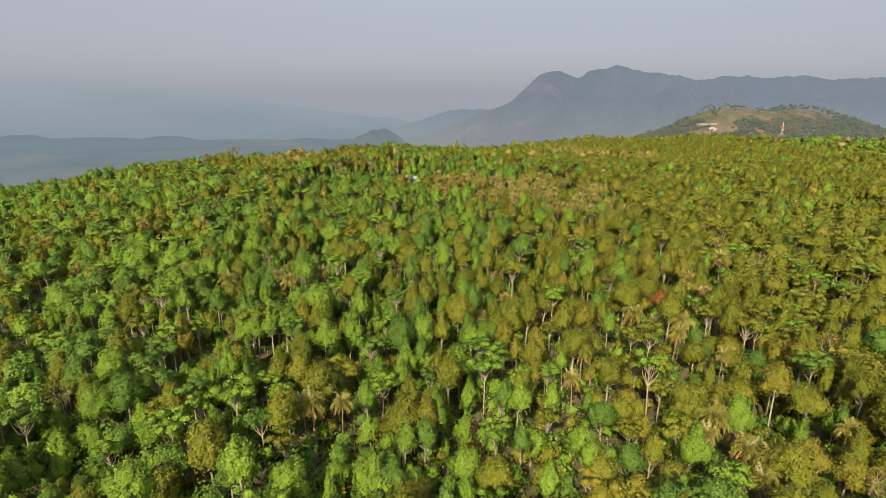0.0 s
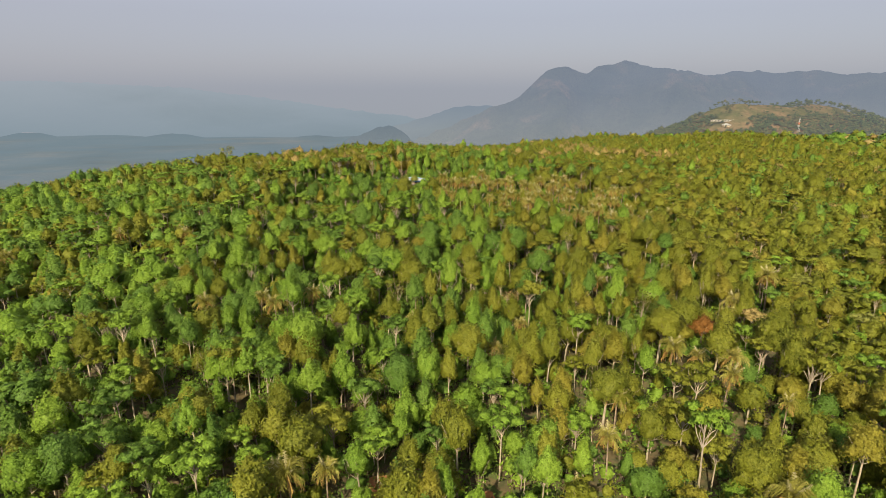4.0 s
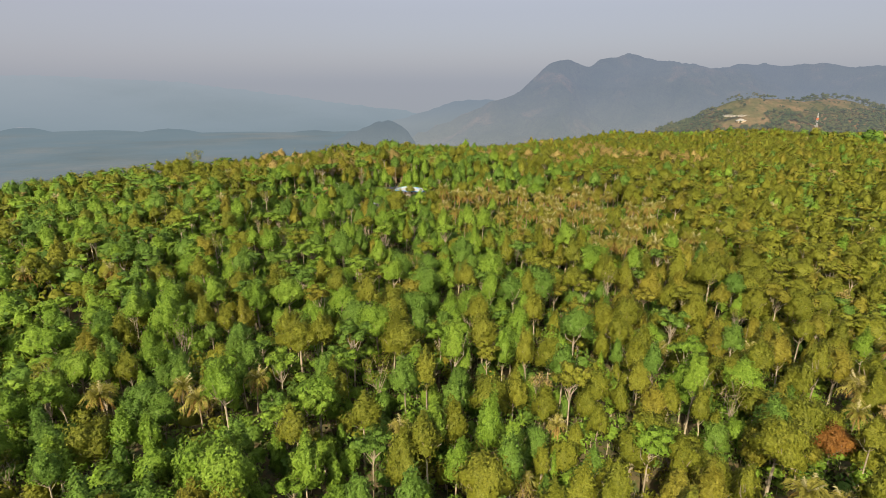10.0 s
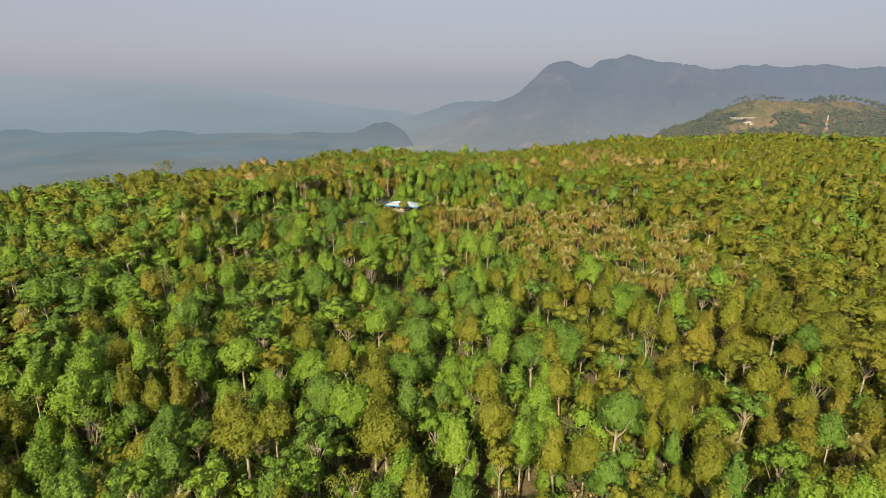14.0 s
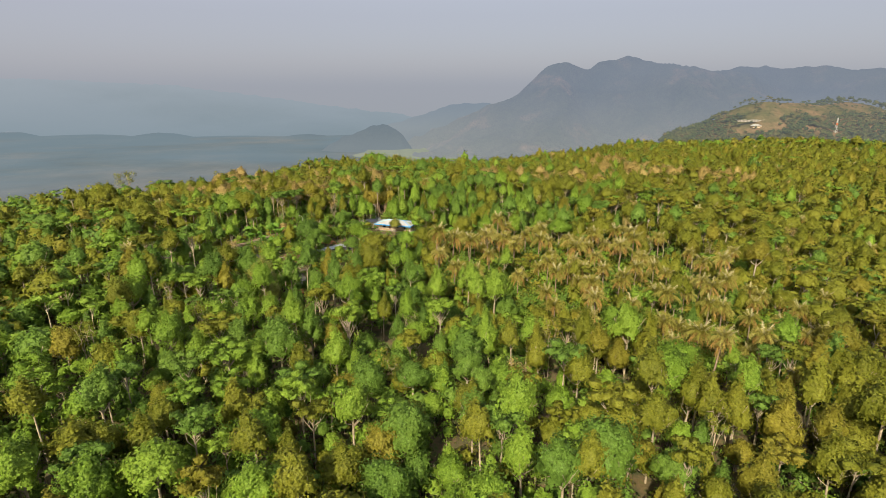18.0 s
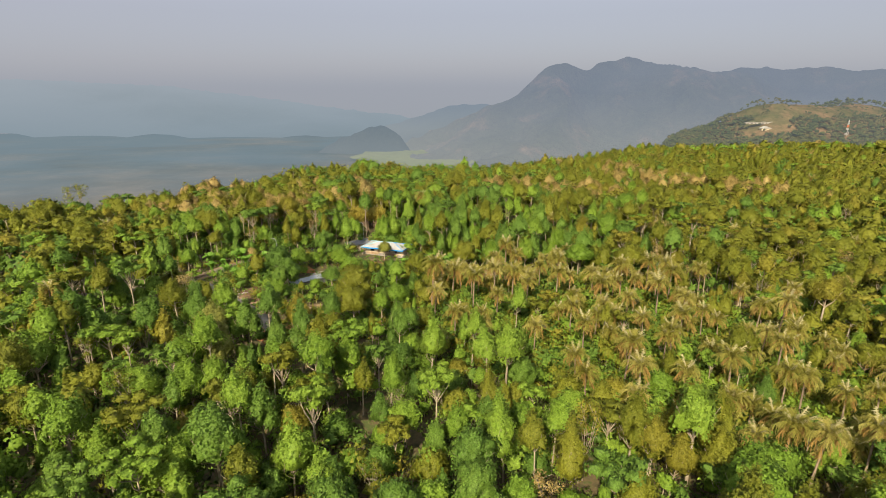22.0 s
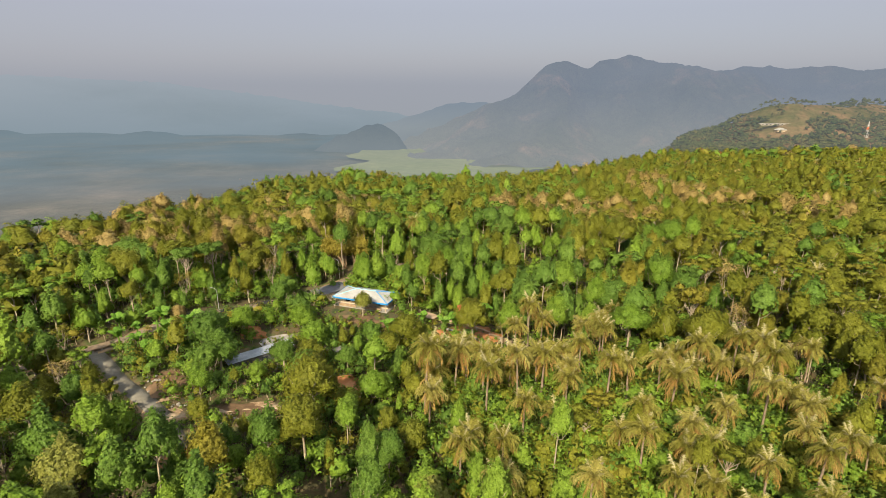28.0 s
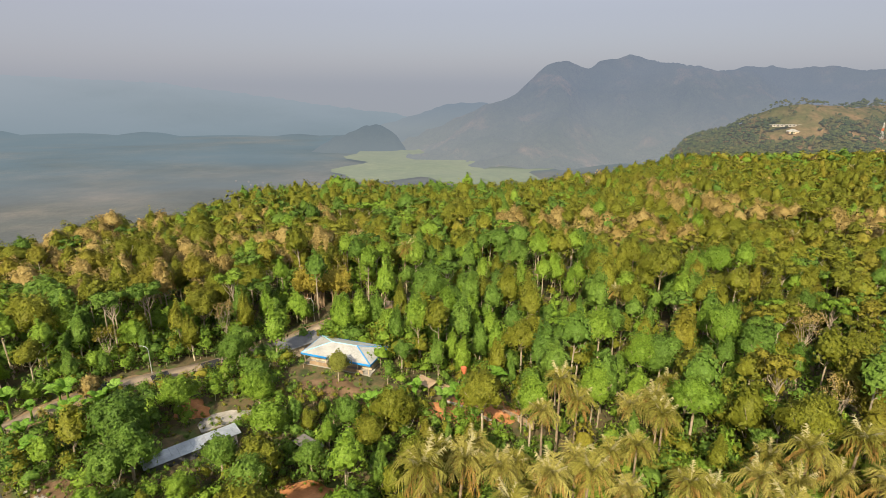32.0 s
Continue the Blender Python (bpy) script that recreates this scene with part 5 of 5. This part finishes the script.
SAND = rough_surface("pale_sand", [(0.3, (0.24, 0.17, 0.10)), (0.55, (0.36, 0.28, 0.18)), (0.8, (0.42, 0.34, 0.23))], 0.5, 0.95, 0.5, 9)
WHITE_PAINT = WHITE_ROOF

strip("road_verge", ROAD, 5.6, 0.06, VERGE, "dusty dry-grass verge along the lane", "verge")
strip("road", ROAD, 3.5, 0.16, ASPHALT, "narrow dusty tan asphalt road through the trees", "road")
strip("lane_verge", LANE, 5.2, 0.06, VERGE, "bare dusty verge beside the concrete lane", "verge")
strip("lane_verge", FORK, 3.4, 0.06, VERGE, "sandy track edge in front of the trees", "verge")
strip("pavement_lane", FORK, 2.0, 0.13, SAND, "pale sandy side track off the lane", "track")
strip("pavement_lane", LANE, 3.2, 0.16, LANE_GREY, "pale grey concrete lane leading down from the road", "lane")


def earth_patch(x, y, rx, ry, h, label, mat=EARTH, seed=1):
    """Bare soil heaped on the ground, with a ragged rim."""
    g = np.linspace(-1, 1, 23)
    gx, gy = np.meshgrid(g, g)
    ang, rad = np.arctan2(gy, gx), np.hypot(gx, gy)
    edge = 0.86 + 0.13 * np.sin(3 * ang + seed) + 0.07 * np.sin(7 * ang + 2 * seed)
    lump = h * np.clip(1 - (rad / edge) ** 2, 0, 1) * (1 + 0.35 * np.sin(gx * 7 + seed) * np.sin(gy * 6 - seed))
    X, Y = x + gx * rx, y + gy * ry
    Z = land(X, Y) + 0.10 + lump - np.clip(rad / edge - 1, 0, 1) * 1.6
    v = np.stack([X, Y, Z], -1).reshape(-1, 3)
    a = (np.arange(22)[:, None] * 23 + np.arange(22)).ravel()
    f = np.stack([a, a + 1, a + 24, a + 23], -1)
    ob = new("earth_patch", mesh_from("earth_patch", v, f, [mat], None, True))
    return tagged(ob, label, "bare earth", kind="structure")


earth_patch(-23, 319.5, 6.4, 5.0, 0.5, "heap of fresh orange-red earth below the buildings", EARTH, 1)
earth_patch(-50, 339.5, 3.6, 3.2, 0.8, "mound of orange-brown soil beside the yard", EARTH, 2)
earth_patch(-27, 345.5, 9, 4.2, 0.05, "swept reddish-brown earth yard before the house", YARD_SOIL, 3)
earth_patch(1, 341, 10, 4.6, 0.15, "bare dark red earth below the tan terrace wall", EARTH, 4)
earth_patch(-40, 308, 7.5, 3.2, 0.12, "bare brown soil clearing beside the sandy track", YARD_SOIL, 5)
earth_patch(-47, 295, 5.2, 4.6, 0.2, "red-brown bare ground at the foot of the lane", EARTH, 6)
earth_patch(-58, 316, 6, 5, 0.1, "brown dug-over soil beside the lane", YARD_SOIL, 7)
earth_patch(-14, 107.5, 4, 5, 0.1, "shaded brown bare patch under the trees", EARTH, 8)
earth_patch(6, 104, 3.5, 4, 0.1, "shaded reddish bare patch under the trees", EARTH, 9)


def roof_hip(bm, lx, ly, rise, inset, over, thick=0.14):
    a, b = lx / 2 + over, ly / 2 + over
    low = [bm.verts.new(p) for p in ((-a, -b, 0), (a, -b, 0), (a, b, 0), (-a, b, 0))]
    low2 = [bm.verts.new((v.co.x, v.co.y, -thick)) for v in low]
    r1, r2 = bm.verts.new((-lx / 2 + inset, 0, rise)), bm.verts.new((lx / 2 - inset, 0, rise))
    for f in ((low[0], low[1], r2, r1), (low[1], low[2], r2), (low[2], low[3], r1, r2), (low[3], low[0], r1), tuple(low2)):
        bm.faces.new(f)
    for k in range(4):
        bm.faces.new((low[k], low[(k + 1) % 4], low2[(k + 1) % 4], low2[k]))


def rods(bm, a, b, r=0.06):
    d = Vector(b) - Vector(a)
    m = Matrix.Translation((Vector(a) + Vector(b)) / 2) @ d.to_track_quat("Z", "Y").to_matrix().to_4x4()
    bmesh.ops.create_cone(bm, cap_ends=True, segments=8, radius1=r, radius2=r, depth=d.length, matrix=m)


# the house with the white and blue hipped roof
house = thing("house", -25.0, 357.4, 3.35, -19, "single-storey house with a white hipped roof and blue eaves", "house")
boxes("wall", [((0, 3.2, 1.3), (14.8, 0.18, 2.6)), ((0, -2.0, 1.3), (14.8, 0.18, 2.6)), ((-7.4, 0.6, 1.3), (0.18, 5.02, 2.6)), ((7.4, 0.6, 1.3), (0.18, 5.02, 2.6))], PLASTER, house, "cream plastered wall")
boxes("plinth", [((0, 0, 0.05), (16, 8.4, 0.5))], CONCRETE, house, "concrete floor slab and porch")
bm = bmesh.new()
roof_hip(bm, 15.2, 7.4, 1.35, 4.6, 0.55)
roof = part("roof", bm, WHITE_ROOF, house, "white sheet hipped roof")
roof.location = (0, 0, 2.7)
for c, sz in (((0, -4.28, -0.18), (16.34, 0.07, 0.42)), ((0, 4.28, -0.18), (16.34, 0.07, 0.42)), ((-8.18, 0, -0.18), (0.07, 8.5, 0.42)), ((8.18, 0, -0.18), (0.07, 8.5, 0.42))):
    boxes("fascia", [(c, sz)], BLUE, house, "bright blue eaves board").location = (0, 0, 2.7)
for sx in (-1, 1):
    for sy in (-1, 1):
        bm = bmesh.new()
        rods(bm, (sx * 8.15, sy * 4.25, 0.03), (sx * 3.0, 0, 1.39), 0.11)
        part("hip_cap", bm, BLUE if sx > 0 else TEAL, house, "pale blue hip capping").location = (0, 0, 2.7)
bm = bmesh.new()
rods(bm, (-3.0, 0, 1.39), (3.0, 0, 1.39), 0.1)
part("ridge_cap", bm, TEAL, house, "pale blue ridge capping").location = (0, 0, 2.7)
for k in range(14):
    bm = bmesh.new()
    x0 = -7.0 + k * 1.077
    span = max(0.2, min(1.0, (8.15 - abs(x0)) / 5.15))
    rods(bm, (x0, -4.2, 0.03), (x0, -4.2 * (1 - span), 0.03 + 1.32 * span), 0.025)
    part("roof_seam", bm, WHITE_ROOF, house).location = (0, 0, 2.7)
for k in range(7):
    bm = bmesh.new()
    rods(bm, (-7.5 + k * 2.5, -3.9, 0.25), (-7.5 + k * 2.5, -3.9, 2.6), 0.09)
    part("porch_post", bm, PLASTER, house)
for k, x0 in enumerate((-4.6, -2.2, 1.6, 4.4)):
    w = boxes("window" if k != 1 else "door", [((x0, -2.11, 1.55 if k != 1 else 1.3), (1.3 if k != 1 else 0.95, 0.08, 1.15 if k != 1 else 2.05))], GLASS_DARK if k != 1 else WOOD, house)
    boxes("frame", [((x0, -2.13, (1.55 + 0.62) if k != 1 else 2.37), (1.46 if k != 1 else 1.1, 0.12, 0.09))], WHITE_ROOF, w)
for c, sz in (((-3.8, -4.05, 0.6), (5.0, 0.16, 0.8)), ((4.0, -4.05, 0.6), (4.6, 0.16, 0.8))):
    boxes("porch_wall", [(c, sz)], TAN_WALL, house, "low tan porch wall")

annex = thing("outbuilding", -35.8, 361.2, 3.35, 43, "lean-to outbuilding with a plain grey sheet roof", "outbuilding")
boxes("wall", [((0, 1.7, 1.35), (8.0, 0.16, 2.7)), ((0, -1.7, 1.2), (8.0, 0.16, 2.4)), ((-3.95, 0, 1.25), (0.16, 3.24, 2.5)), ((3.95, 0, 1.25), (0.16, 3.24, 2.5))], PLASTER, annex)
for k in range(9):
    sheet_ob = boxes("roof_sheet", [((-4.4 + 1.1 * k, 0, 0), (1.09, 4.6, 0.06 + 0.02 * (k % 2)))], GREY_ROOF, annex)
    sheet_ob.matrix_basis = pose(0, 0, 2.82, 6, 0, 0)
boxes("door", [((1.0, -1.8, 1.1), (1.0, 0.07, 2.0))], WOOD, annex)

low = thing("low_building", -44.6, 327.6, 1.5, 40, "long low building with a pale zinc roof and dark wall", "building")
boxes("wall", [((0, -1.5, 1.35), (13.4, 0.18, 2.7)), ((0, 1.5, 1.35), (13.4, 0.18, 2.7)), ((-6.6, 0, 1.35), (0.18, 2.82, 2.7)), ((6.6, 0, 1.35), (0.18, 2.82, 2.7))], SHADED_WALL, low, "dark grey block wall")
for k in range(14):
    b = boxes("roof_sheet", [((-6.9 + 1.06 * k, 0, 2.85), (1.04, 3.3, 0.05 + 0.02 * (k % 2)))], TIN, low)
    b.matrix_basis = pose(0, 0, 0, 3, 0, 0)
for x0 in (-4, 0.5, 4.5):
    boxes("window", [((x0, -1.62, 1.6), (1.2, 0.07, 0.8))], GLASS_DARK, low)
yard = thing("concrete_yard", -43.4, 339.4, 1.98, 39, "pale concrete yard slab behind the low building", "yard", kind="structure")
for i in range(4):
    for j in range(2):
        boxes("slab", [((-4.2 + 2.8 * i, -1.4 + 2.8 * j, 0.1), (2.76, 2.76, 0.24))], CONCRETE, yard, bevel=0.02)
awning = thing("awning", -26.0, 328.6, 1.6, -38, "small grey sheet-roofed open shelter on posts", "shelter")
for x0 in (-2, 2):
    for y0 in (-1.3, 1.3):
        boxes("post", [((x0, y0, 1.1), (0.1, 0.1, 2.4))], WOOD, awning)
for k in range(5):
    boxes("roof_sheet", [((-2.1 + 1.05 * k, 0, 2.35), (1.03, 2.6, 0.05 + 0.02 * (k % 2)))], DARK_SHEET, awning)


def street_lamp(x, y, turn):
    z = float(land(x, y))
    lamp = thing("street_lamp", x, y, z, turn, "tall grey steel street lamp with a curved arm", "street lamp", "street lamps")
    bm = bmesh.new()
    bmesh.ops.create_cone(bm, cap_ends=True, segments=10, radius1=0.09, radius2=0.06, depth=5.2, matrix=Matrix.Translation((0, 0, 2.5)))
    part("pole", bm, STEEL, lamp)
    bm = bmesh.new()
    pts = [(0, 0, 5.05), (-0.1, 0, 5.6), (-0.45, 0, 6.05), (-1.0, 0, 6.25)]
    for a, b in zip(pts, pts[1:]):
        rods(bm, a, b, 0.05)
    part("arm", bm, STEEL, lamp)
    boxes("lamp_head", [((-1.25, 0, 6.25), (0.6, 0.22, 0.12))], WHITE_PAINT, lamp, bevel=0.03)
    boxes("base_plate", [((0, 0, 0.04), (0.4, 0.4, 0.1))], STEEL, lamp)


street_lamp(-62.2, 348.9, 10)
street_lamp(-36.4, 377.2, 0)


def stall(x, y, turn, lx, ly, h):
    s = thing("roadside_stall", x, y, float(land(x, y)), turn, "open roadside stall draped in black tarpaulin", "stall", "roadside stalls")
    for sx in (-1, 1):
        for sy in (-1, 1):
            boxes("post", [((sx * lx / 2, sy * ly / 2, h / 2 - 0.1), (0.1, 0.1, h + 0.2))], WOOD, s)
    boxes("back_panel", [((0, -ly / 2, h * 0.45), (lx, 0.05, h * 0.9))], BLACK, s)
    boxes("side_panel", [((-lx / 2, 0, h * 0.45), (0.05, ly, h * 0.9))], BLACK, s)
    r = boxes("canopy", [((0, 0, 0), (lx + 0.5, ly + 0.5, 0.07))], BLACK, s)
    r.matrix_basis = pose(0, 0, h + 0.12, 7, 0, 0)
    boxes("counter", [((0, ly * 0.2, 0.75), (lx * 0.8, 0.5, 0.06))], WOOD, s)


stall(-51.2, 351.2, 38, 3.0, 2.0, 2.1)
stall(-48.2, 353.6, 38, 2.4, 1.8, 1.9)
stall(-66.6, 339.8, 40, 3.0, 2.0, 2.0)
stall(-58.8, 345.8, 40, 2.6, 1.4, 1.5)

# low walls and rubble beside the lane
for x, y, t, lx in ((-70.6, 314.2, -42, 3.4), (-67.6, 311.4, -50, 3.0), (-50.6, 297.6, 30, 3.2)):
    w = thing("lane_wall", x, y, float(land(x, y)) - 0.3, t, "low weathered concrete wall beside the lane", "wall", "lane walls")
    for k in range(3):
        boxes("block", [((-lx / 2 + (k + 0.5) * lx / 3, 0, 0.5), (lx / 3 - 0.03, 0.24, 0.9 + 0.08 * (k % 2)))], CONCRETE, w, bevel=0.03)
_r = np.random.RandomState(4)
for k in range(46):
    x, y = ((-54, 308.5), (-51, 300), (-62, 316), (-44, 305.5))[k % 4]
    x, y = x + _r.normal() * 1.8, y + _r.normal() * 1.1
    if line_gap(x, y, LANE) < 1.6 or line_gap(x, y, FORK) < 1.1:
        continue
    bm = bmesh.new()
    bmesh.ops.create_icosphere(bm, subdivisions=1, radius=_r.uniform(0.16, 0.42))
    for v in bm.verts:
        v.co *= _r.uniform(0.7, 1.1)
        v.co.z *= 0.6
    me = bpy.data.meshes.new("stone")
    bm.to_mesh(me)
    bm.free()
    me.materials.append(CONCRETE)
    ob = tagged(new("stone", me), "loose grey rubble stone beside the lane", "stone", "rubble stones")
    ob.location = (x, y, float(land(x, y)) + 0.16)

culvert = thing("culvert", -81.5, 328.6, float(land(-81.5, 328.6)) - 0.5, 42, "concrete culvert under the road with dark openings", "culvert")
boxes("deck", [((0, 0, 1.25), (5.6, 2.6, 0.25))], TAN_WALL, culvert)
for k in range(4):
    boxes("pier", [((-2.6 + 1.73 * k, 0, 0.5), (0.35, 2.4, 1.4))], CONCRETE, culvert)
# Black panel paints the shade behind the culvert openings.
boxes("shade_backing", [((0, 1.0, 0.5), (5.2, 0.2, 1.4))], BLACK, culvert, "dark inside of the culvert")

# tan terrace wall in panels, with posts
TERRACE = ((-8.5, 351.8), (-4, 348.1), (2.9, 343.7), (7.4, 340.0), (12.5, 335.6))
for (ax, ay), (bx, by) in zip(TERRACE, TERRACE[1:]):
    ln = math.hypot(bx - ax, by - ay)
    w = thing("terrace_wall", (ax + bx) / 2, (ay + by) / 2, float(land((ax + bx) / 2, (ay + by) / 2)) - 0.3, math.degrees(math.atan2(by - ay, bx - ax)),
              "tan rendered terrace wall in low panels", "wall", "terrace wall")
    n = max(2, round(ln / 1.9))
    for k in range(n):
        boxes("panel", [((-ln / 2 + (k + 0.5) * ln / n, 0, 0.6), (ln / n - 0.16, 0.2, 1.2))], TAN_WALL, w, bevel=0.02)
        boxes("post", [((-ln / 2 + k * ln / n, 0, 0.66), (0.26, 0.3, 1.36))], CONCRETE, w)
    boxes("coping", [((0, 0, 1.27), (ln, 0.5, 0.1))], TAN_WALL, w)
for x, y, t, lx in ((-1, 341.6, -30, 5), (4.5, 337.5, -38, 5.5)):
    w = thing("retaining_wall", x, y, float(land(x, y)) - 0.4, t, "low grey concrete retaining wall in red earth", "wall", "retaining walls")
    for k in range(4):
        boxes("block", [((-lx / 2 + (k + 0.5) * lx / 4, 0, 0.5), (lx / 4 - 0.03, 0.35, 1.0 + 0.06 * (k % 2)))], CONCRETE, w, bevel=0.03)

shed = thing("shed", -7.4, 347.6, float(land(-7.4, 347.6)), -35, "small timber shed with a tan roof", "shed")
for sx in (-1, 1):
    for sy in (-1, 1):
        boxes("post", [((sx * 1.5, sy * 1.0, 0.9), (0.1, 0.1, 2.0))], WOOD, shed)
boxes("wall", [((0, 1.0, 0.9), (2.9, 0.06, 1.7))], WOOD, shed)
for k in range(6):
    boxes("roof_board", [((-1.75 + 0.7 * k, 0, 2.0 + 0.02 * (k % 2)), (0.68, 2.9, 0.05))], TAN_WALL, shed)
tank = thing("water_tank", 0.3, 350.6, float(land(0.3, 350.6)), 10, "orange-red water tank on a timber stand", "water tank")
for sx in (-1, 1):
    for sy in (-1, 1):
        boxes("leg", [((sx * 0.5, sy * 0.5, 1.0), (0.1, 0.1, 2.2))], WOOD, tank)
boxes("platform", [((0, 0, 2.1), (1.4, 1.4, 0.1))], WOOD, tank)
bm = bmesh.new()
bmesh.ops.create_cone(bm, cap_ends=True, segments=18, radius1=0.62, radius2=0.6, depth=1.4, matrix=Matrix.Translation((0, 0, 2.86)))
bmesh.ops.bevel(bm, geom=[e for e in bm.edges if e.calc_length() < 0.4], offset=0.05, segments=2, affect="EDGES")
part("tank", bm, RED_PAINT, tank, "faded orange-red plastic tank")
boxes("lid", [((0, 0, 3.6), (0.5, 0.5, 0.08))], RED_PAINT, tank, bevel=0.03)


def plank_pile(x, y, turn, n, ln):
    p = thing("timber_pile", x, y, float(land(x, y)) + 0.1, turn, "pile of pale weathered timber planks on the ground", "timber pile", "timber piles")
    r = np.random.RandomState(n)
    for k in range(n):
        b = boxes("plank", [((0, 0, 0), (ln * r.uniform(0.7, 1.1), 0.24, 0.06))], WOOD, p)
        b.matrix_basis = pose(r.uniform(-0.3, 0.3), (k % 4) * 0.3 - 0.5, 0.08 + 0.07 * (k // 4), 0, 0, r.uniform(-9, 9))


plank_pile(-56.6, 310.6, 20, 9, 3.2)
plank_pile(-53.5, 307.5, -30, 6, 2.6)
plank_pile(-46.5, 299.0, 50, 7, 2.8)
plank_pile(-38.5, 310.5, 12, 8, 4.0)

for k, (x, y) in enumerate(((-74.4, 333), (-71.3, 336), (-69.3, 335.4), (-62.7, 334), (-62.7, 338), (-79, 334), (-76, 328.6), (-66, 330), (-57, 331), (-60, 326),
                            (-3.5, 339), (-1, 337.5), (2, 336), (-14, 341), (-17, 338), (-66, 322), (-71, 327), (6, 346), (-9, 343))):
    banana_plant(k % 3, x, y, k * 1.7, 1.3 + 0.16 * (k % 4))


# golden bamboo behind the road
def bamboo(x, y, n, seed):
    r = np.random.RandomState(seed)
    canes, green = [], Heap()
    for k in range(n):
        a, reach, h = r.uniform(0, 6.28), r.uniform(1.2, 4.2), r.uniform(9, 13)
        base = np.array((r.normal() * 0.6, r.normal() * 0.6, -0.4))
        pts = [base + np.array((math.cos(a) * reach * s ** 2.2, math.sin(a) * reach * s ** 2.2, h * s * (1 - 0.25 * s ** 3))) for s in (0, 0.35, 0.7, 1.0)]
        wood = Heap()
        tube(wood, pts, [0.06, 0.055, 0.04, 0.015], 5)
        canes.append(wood)
        for c in (pts[2], (pts[2] + pts[3]) / 2, pts[3]):
            leaves(green, r, c, (1.0, 1.0, 1.3), 44, 0.5, 0, 0.1, 0.5)
    ob = thing("bamboo_clump", x, y, float(land(x, y)), 0, "golden arching bamboo clump beside the road", "bamboo", "bamboo clumps")
    for name, hp, mat in [("culm", c, WOOD) for c in canes] + [("foliage", green, BAMBOO)]:
        v, t, *_ = hp.arrays()
        new(name, mesh_from(name, v, t, [mat])).parent = ob


bamboo(-36.5, 384.5, 30, 1)
bamboo(-32.0, 385.5, 26, 2)
bamboo(-40.5, 387, 24, 3)

# ---- on the far hill ----
hz = float(land(527, 1098)) + 0.2
hb = thing("hill_building", 527, 1098, hz, 2, "long white-roofed building on the dry far hill", "building")
boxes("wall", [((0, 0, 1.2), (62, 4, 2.6))], CONCRETE, hb)
for k in range(11):
    boxes("roof_panel", [((-31 + 6.2 * k, 0, 2.8 + 0.25 * (k % 3)), (5.2, 4.6, 0.3))], WHITE_ROOF, hb)
for k in range(10):
    boxes("window", [((-28 + 6.2 * k, -2.06, 1.3), (2.4, 0.12, 1.2))], GLASS_DARK, hb)
gb = thing("hill_house", 522, 1084, float(land(522, 1084)), 0, "white gable-fronted house on the far hill", "house")
boxes("wall", [((0, 0, 1.6), (14, 8, 3.4))], PLASTER, gb)
bm = bmesh.new()
a = [bm.verts.new(p) for p in ((-8.5, -5, 3.2), (8.5, -5, 3.2), (0, -5, 6.6), (-8.5, 5, 3.2), (8.5, 5, 3.2), (0, 5, 6.6))]
for f in ((0, 1, 2), (4, 3, 5), (0, 2, 5, 3), (2, 1, 4, 5), (0, 3, 4, 1)):
    bm.faces.new([a[i] for i in f])
part("roof", bm, WHITE_ROOF, gb)
tz = float(land(664, 1092))
tower = thing("radio_mast", 664, 1092, tz, 15, "red and white steel lattice radio mast", "mast")
for k in range(6):
    bm = bmesh.new()
    w0, w1, z0, z1 = 1.9 - 0.26 * k, 1.9 - 0.26 * (k + 1), 4.3 * k, 4.3 * (k + 1)
    for sx in (-1, 1):
        for sy in (-1, 1):
            rods(bm, (sx * w0, sy * w0, z0), (sx * w1, sy * w1, z1), 0.2)
        rods(bm, (sx * w0, -w0, z0), (-sx * w1, -w1, z1), 0.2)
        rods(bm, (sx * w0, w0, z0), (-sx * w1, w1, z1), 0.2)
        rods(bm, (-w0, sx * w0, z0), (-w1, -sx * w1, z1), 0.2)
    part("mast_section", bm, RED_PAINT if k == 3 else WHITE_PAINT, tower)

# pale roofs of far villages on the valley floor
# Haze is painted into these roofs and walls as emission.
FAR_ROOF = hazed_surface("hazy_pale_roof", [(0.3, (0.16, 0.15, 0.14)), (0.7, (0.30, 0.28, 0.25))], 0.05, 700, 1200, (0.127, 0.126, 0.128), (0.084, 0.116, 0.136), (2100, 2900), 0.8, 1)
_r = np.random.RandomState(8)
for cx, cy, n in ((-640, 2050, 7), (-560, 1500, 8)):
    for k in range(n):
        x, y = cx + _r.normal() * 45, cy + _r.normal() * 30
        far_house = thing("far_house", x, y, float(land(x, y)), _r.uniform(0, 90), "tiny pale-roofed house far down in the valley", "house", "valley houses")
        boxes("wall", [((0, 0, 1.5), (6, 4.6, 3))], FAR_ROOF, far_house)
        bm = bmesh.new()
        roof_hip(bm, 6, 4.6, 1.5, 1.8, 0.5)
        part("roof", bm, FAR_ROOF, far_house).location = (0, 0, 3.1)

woods.finish()
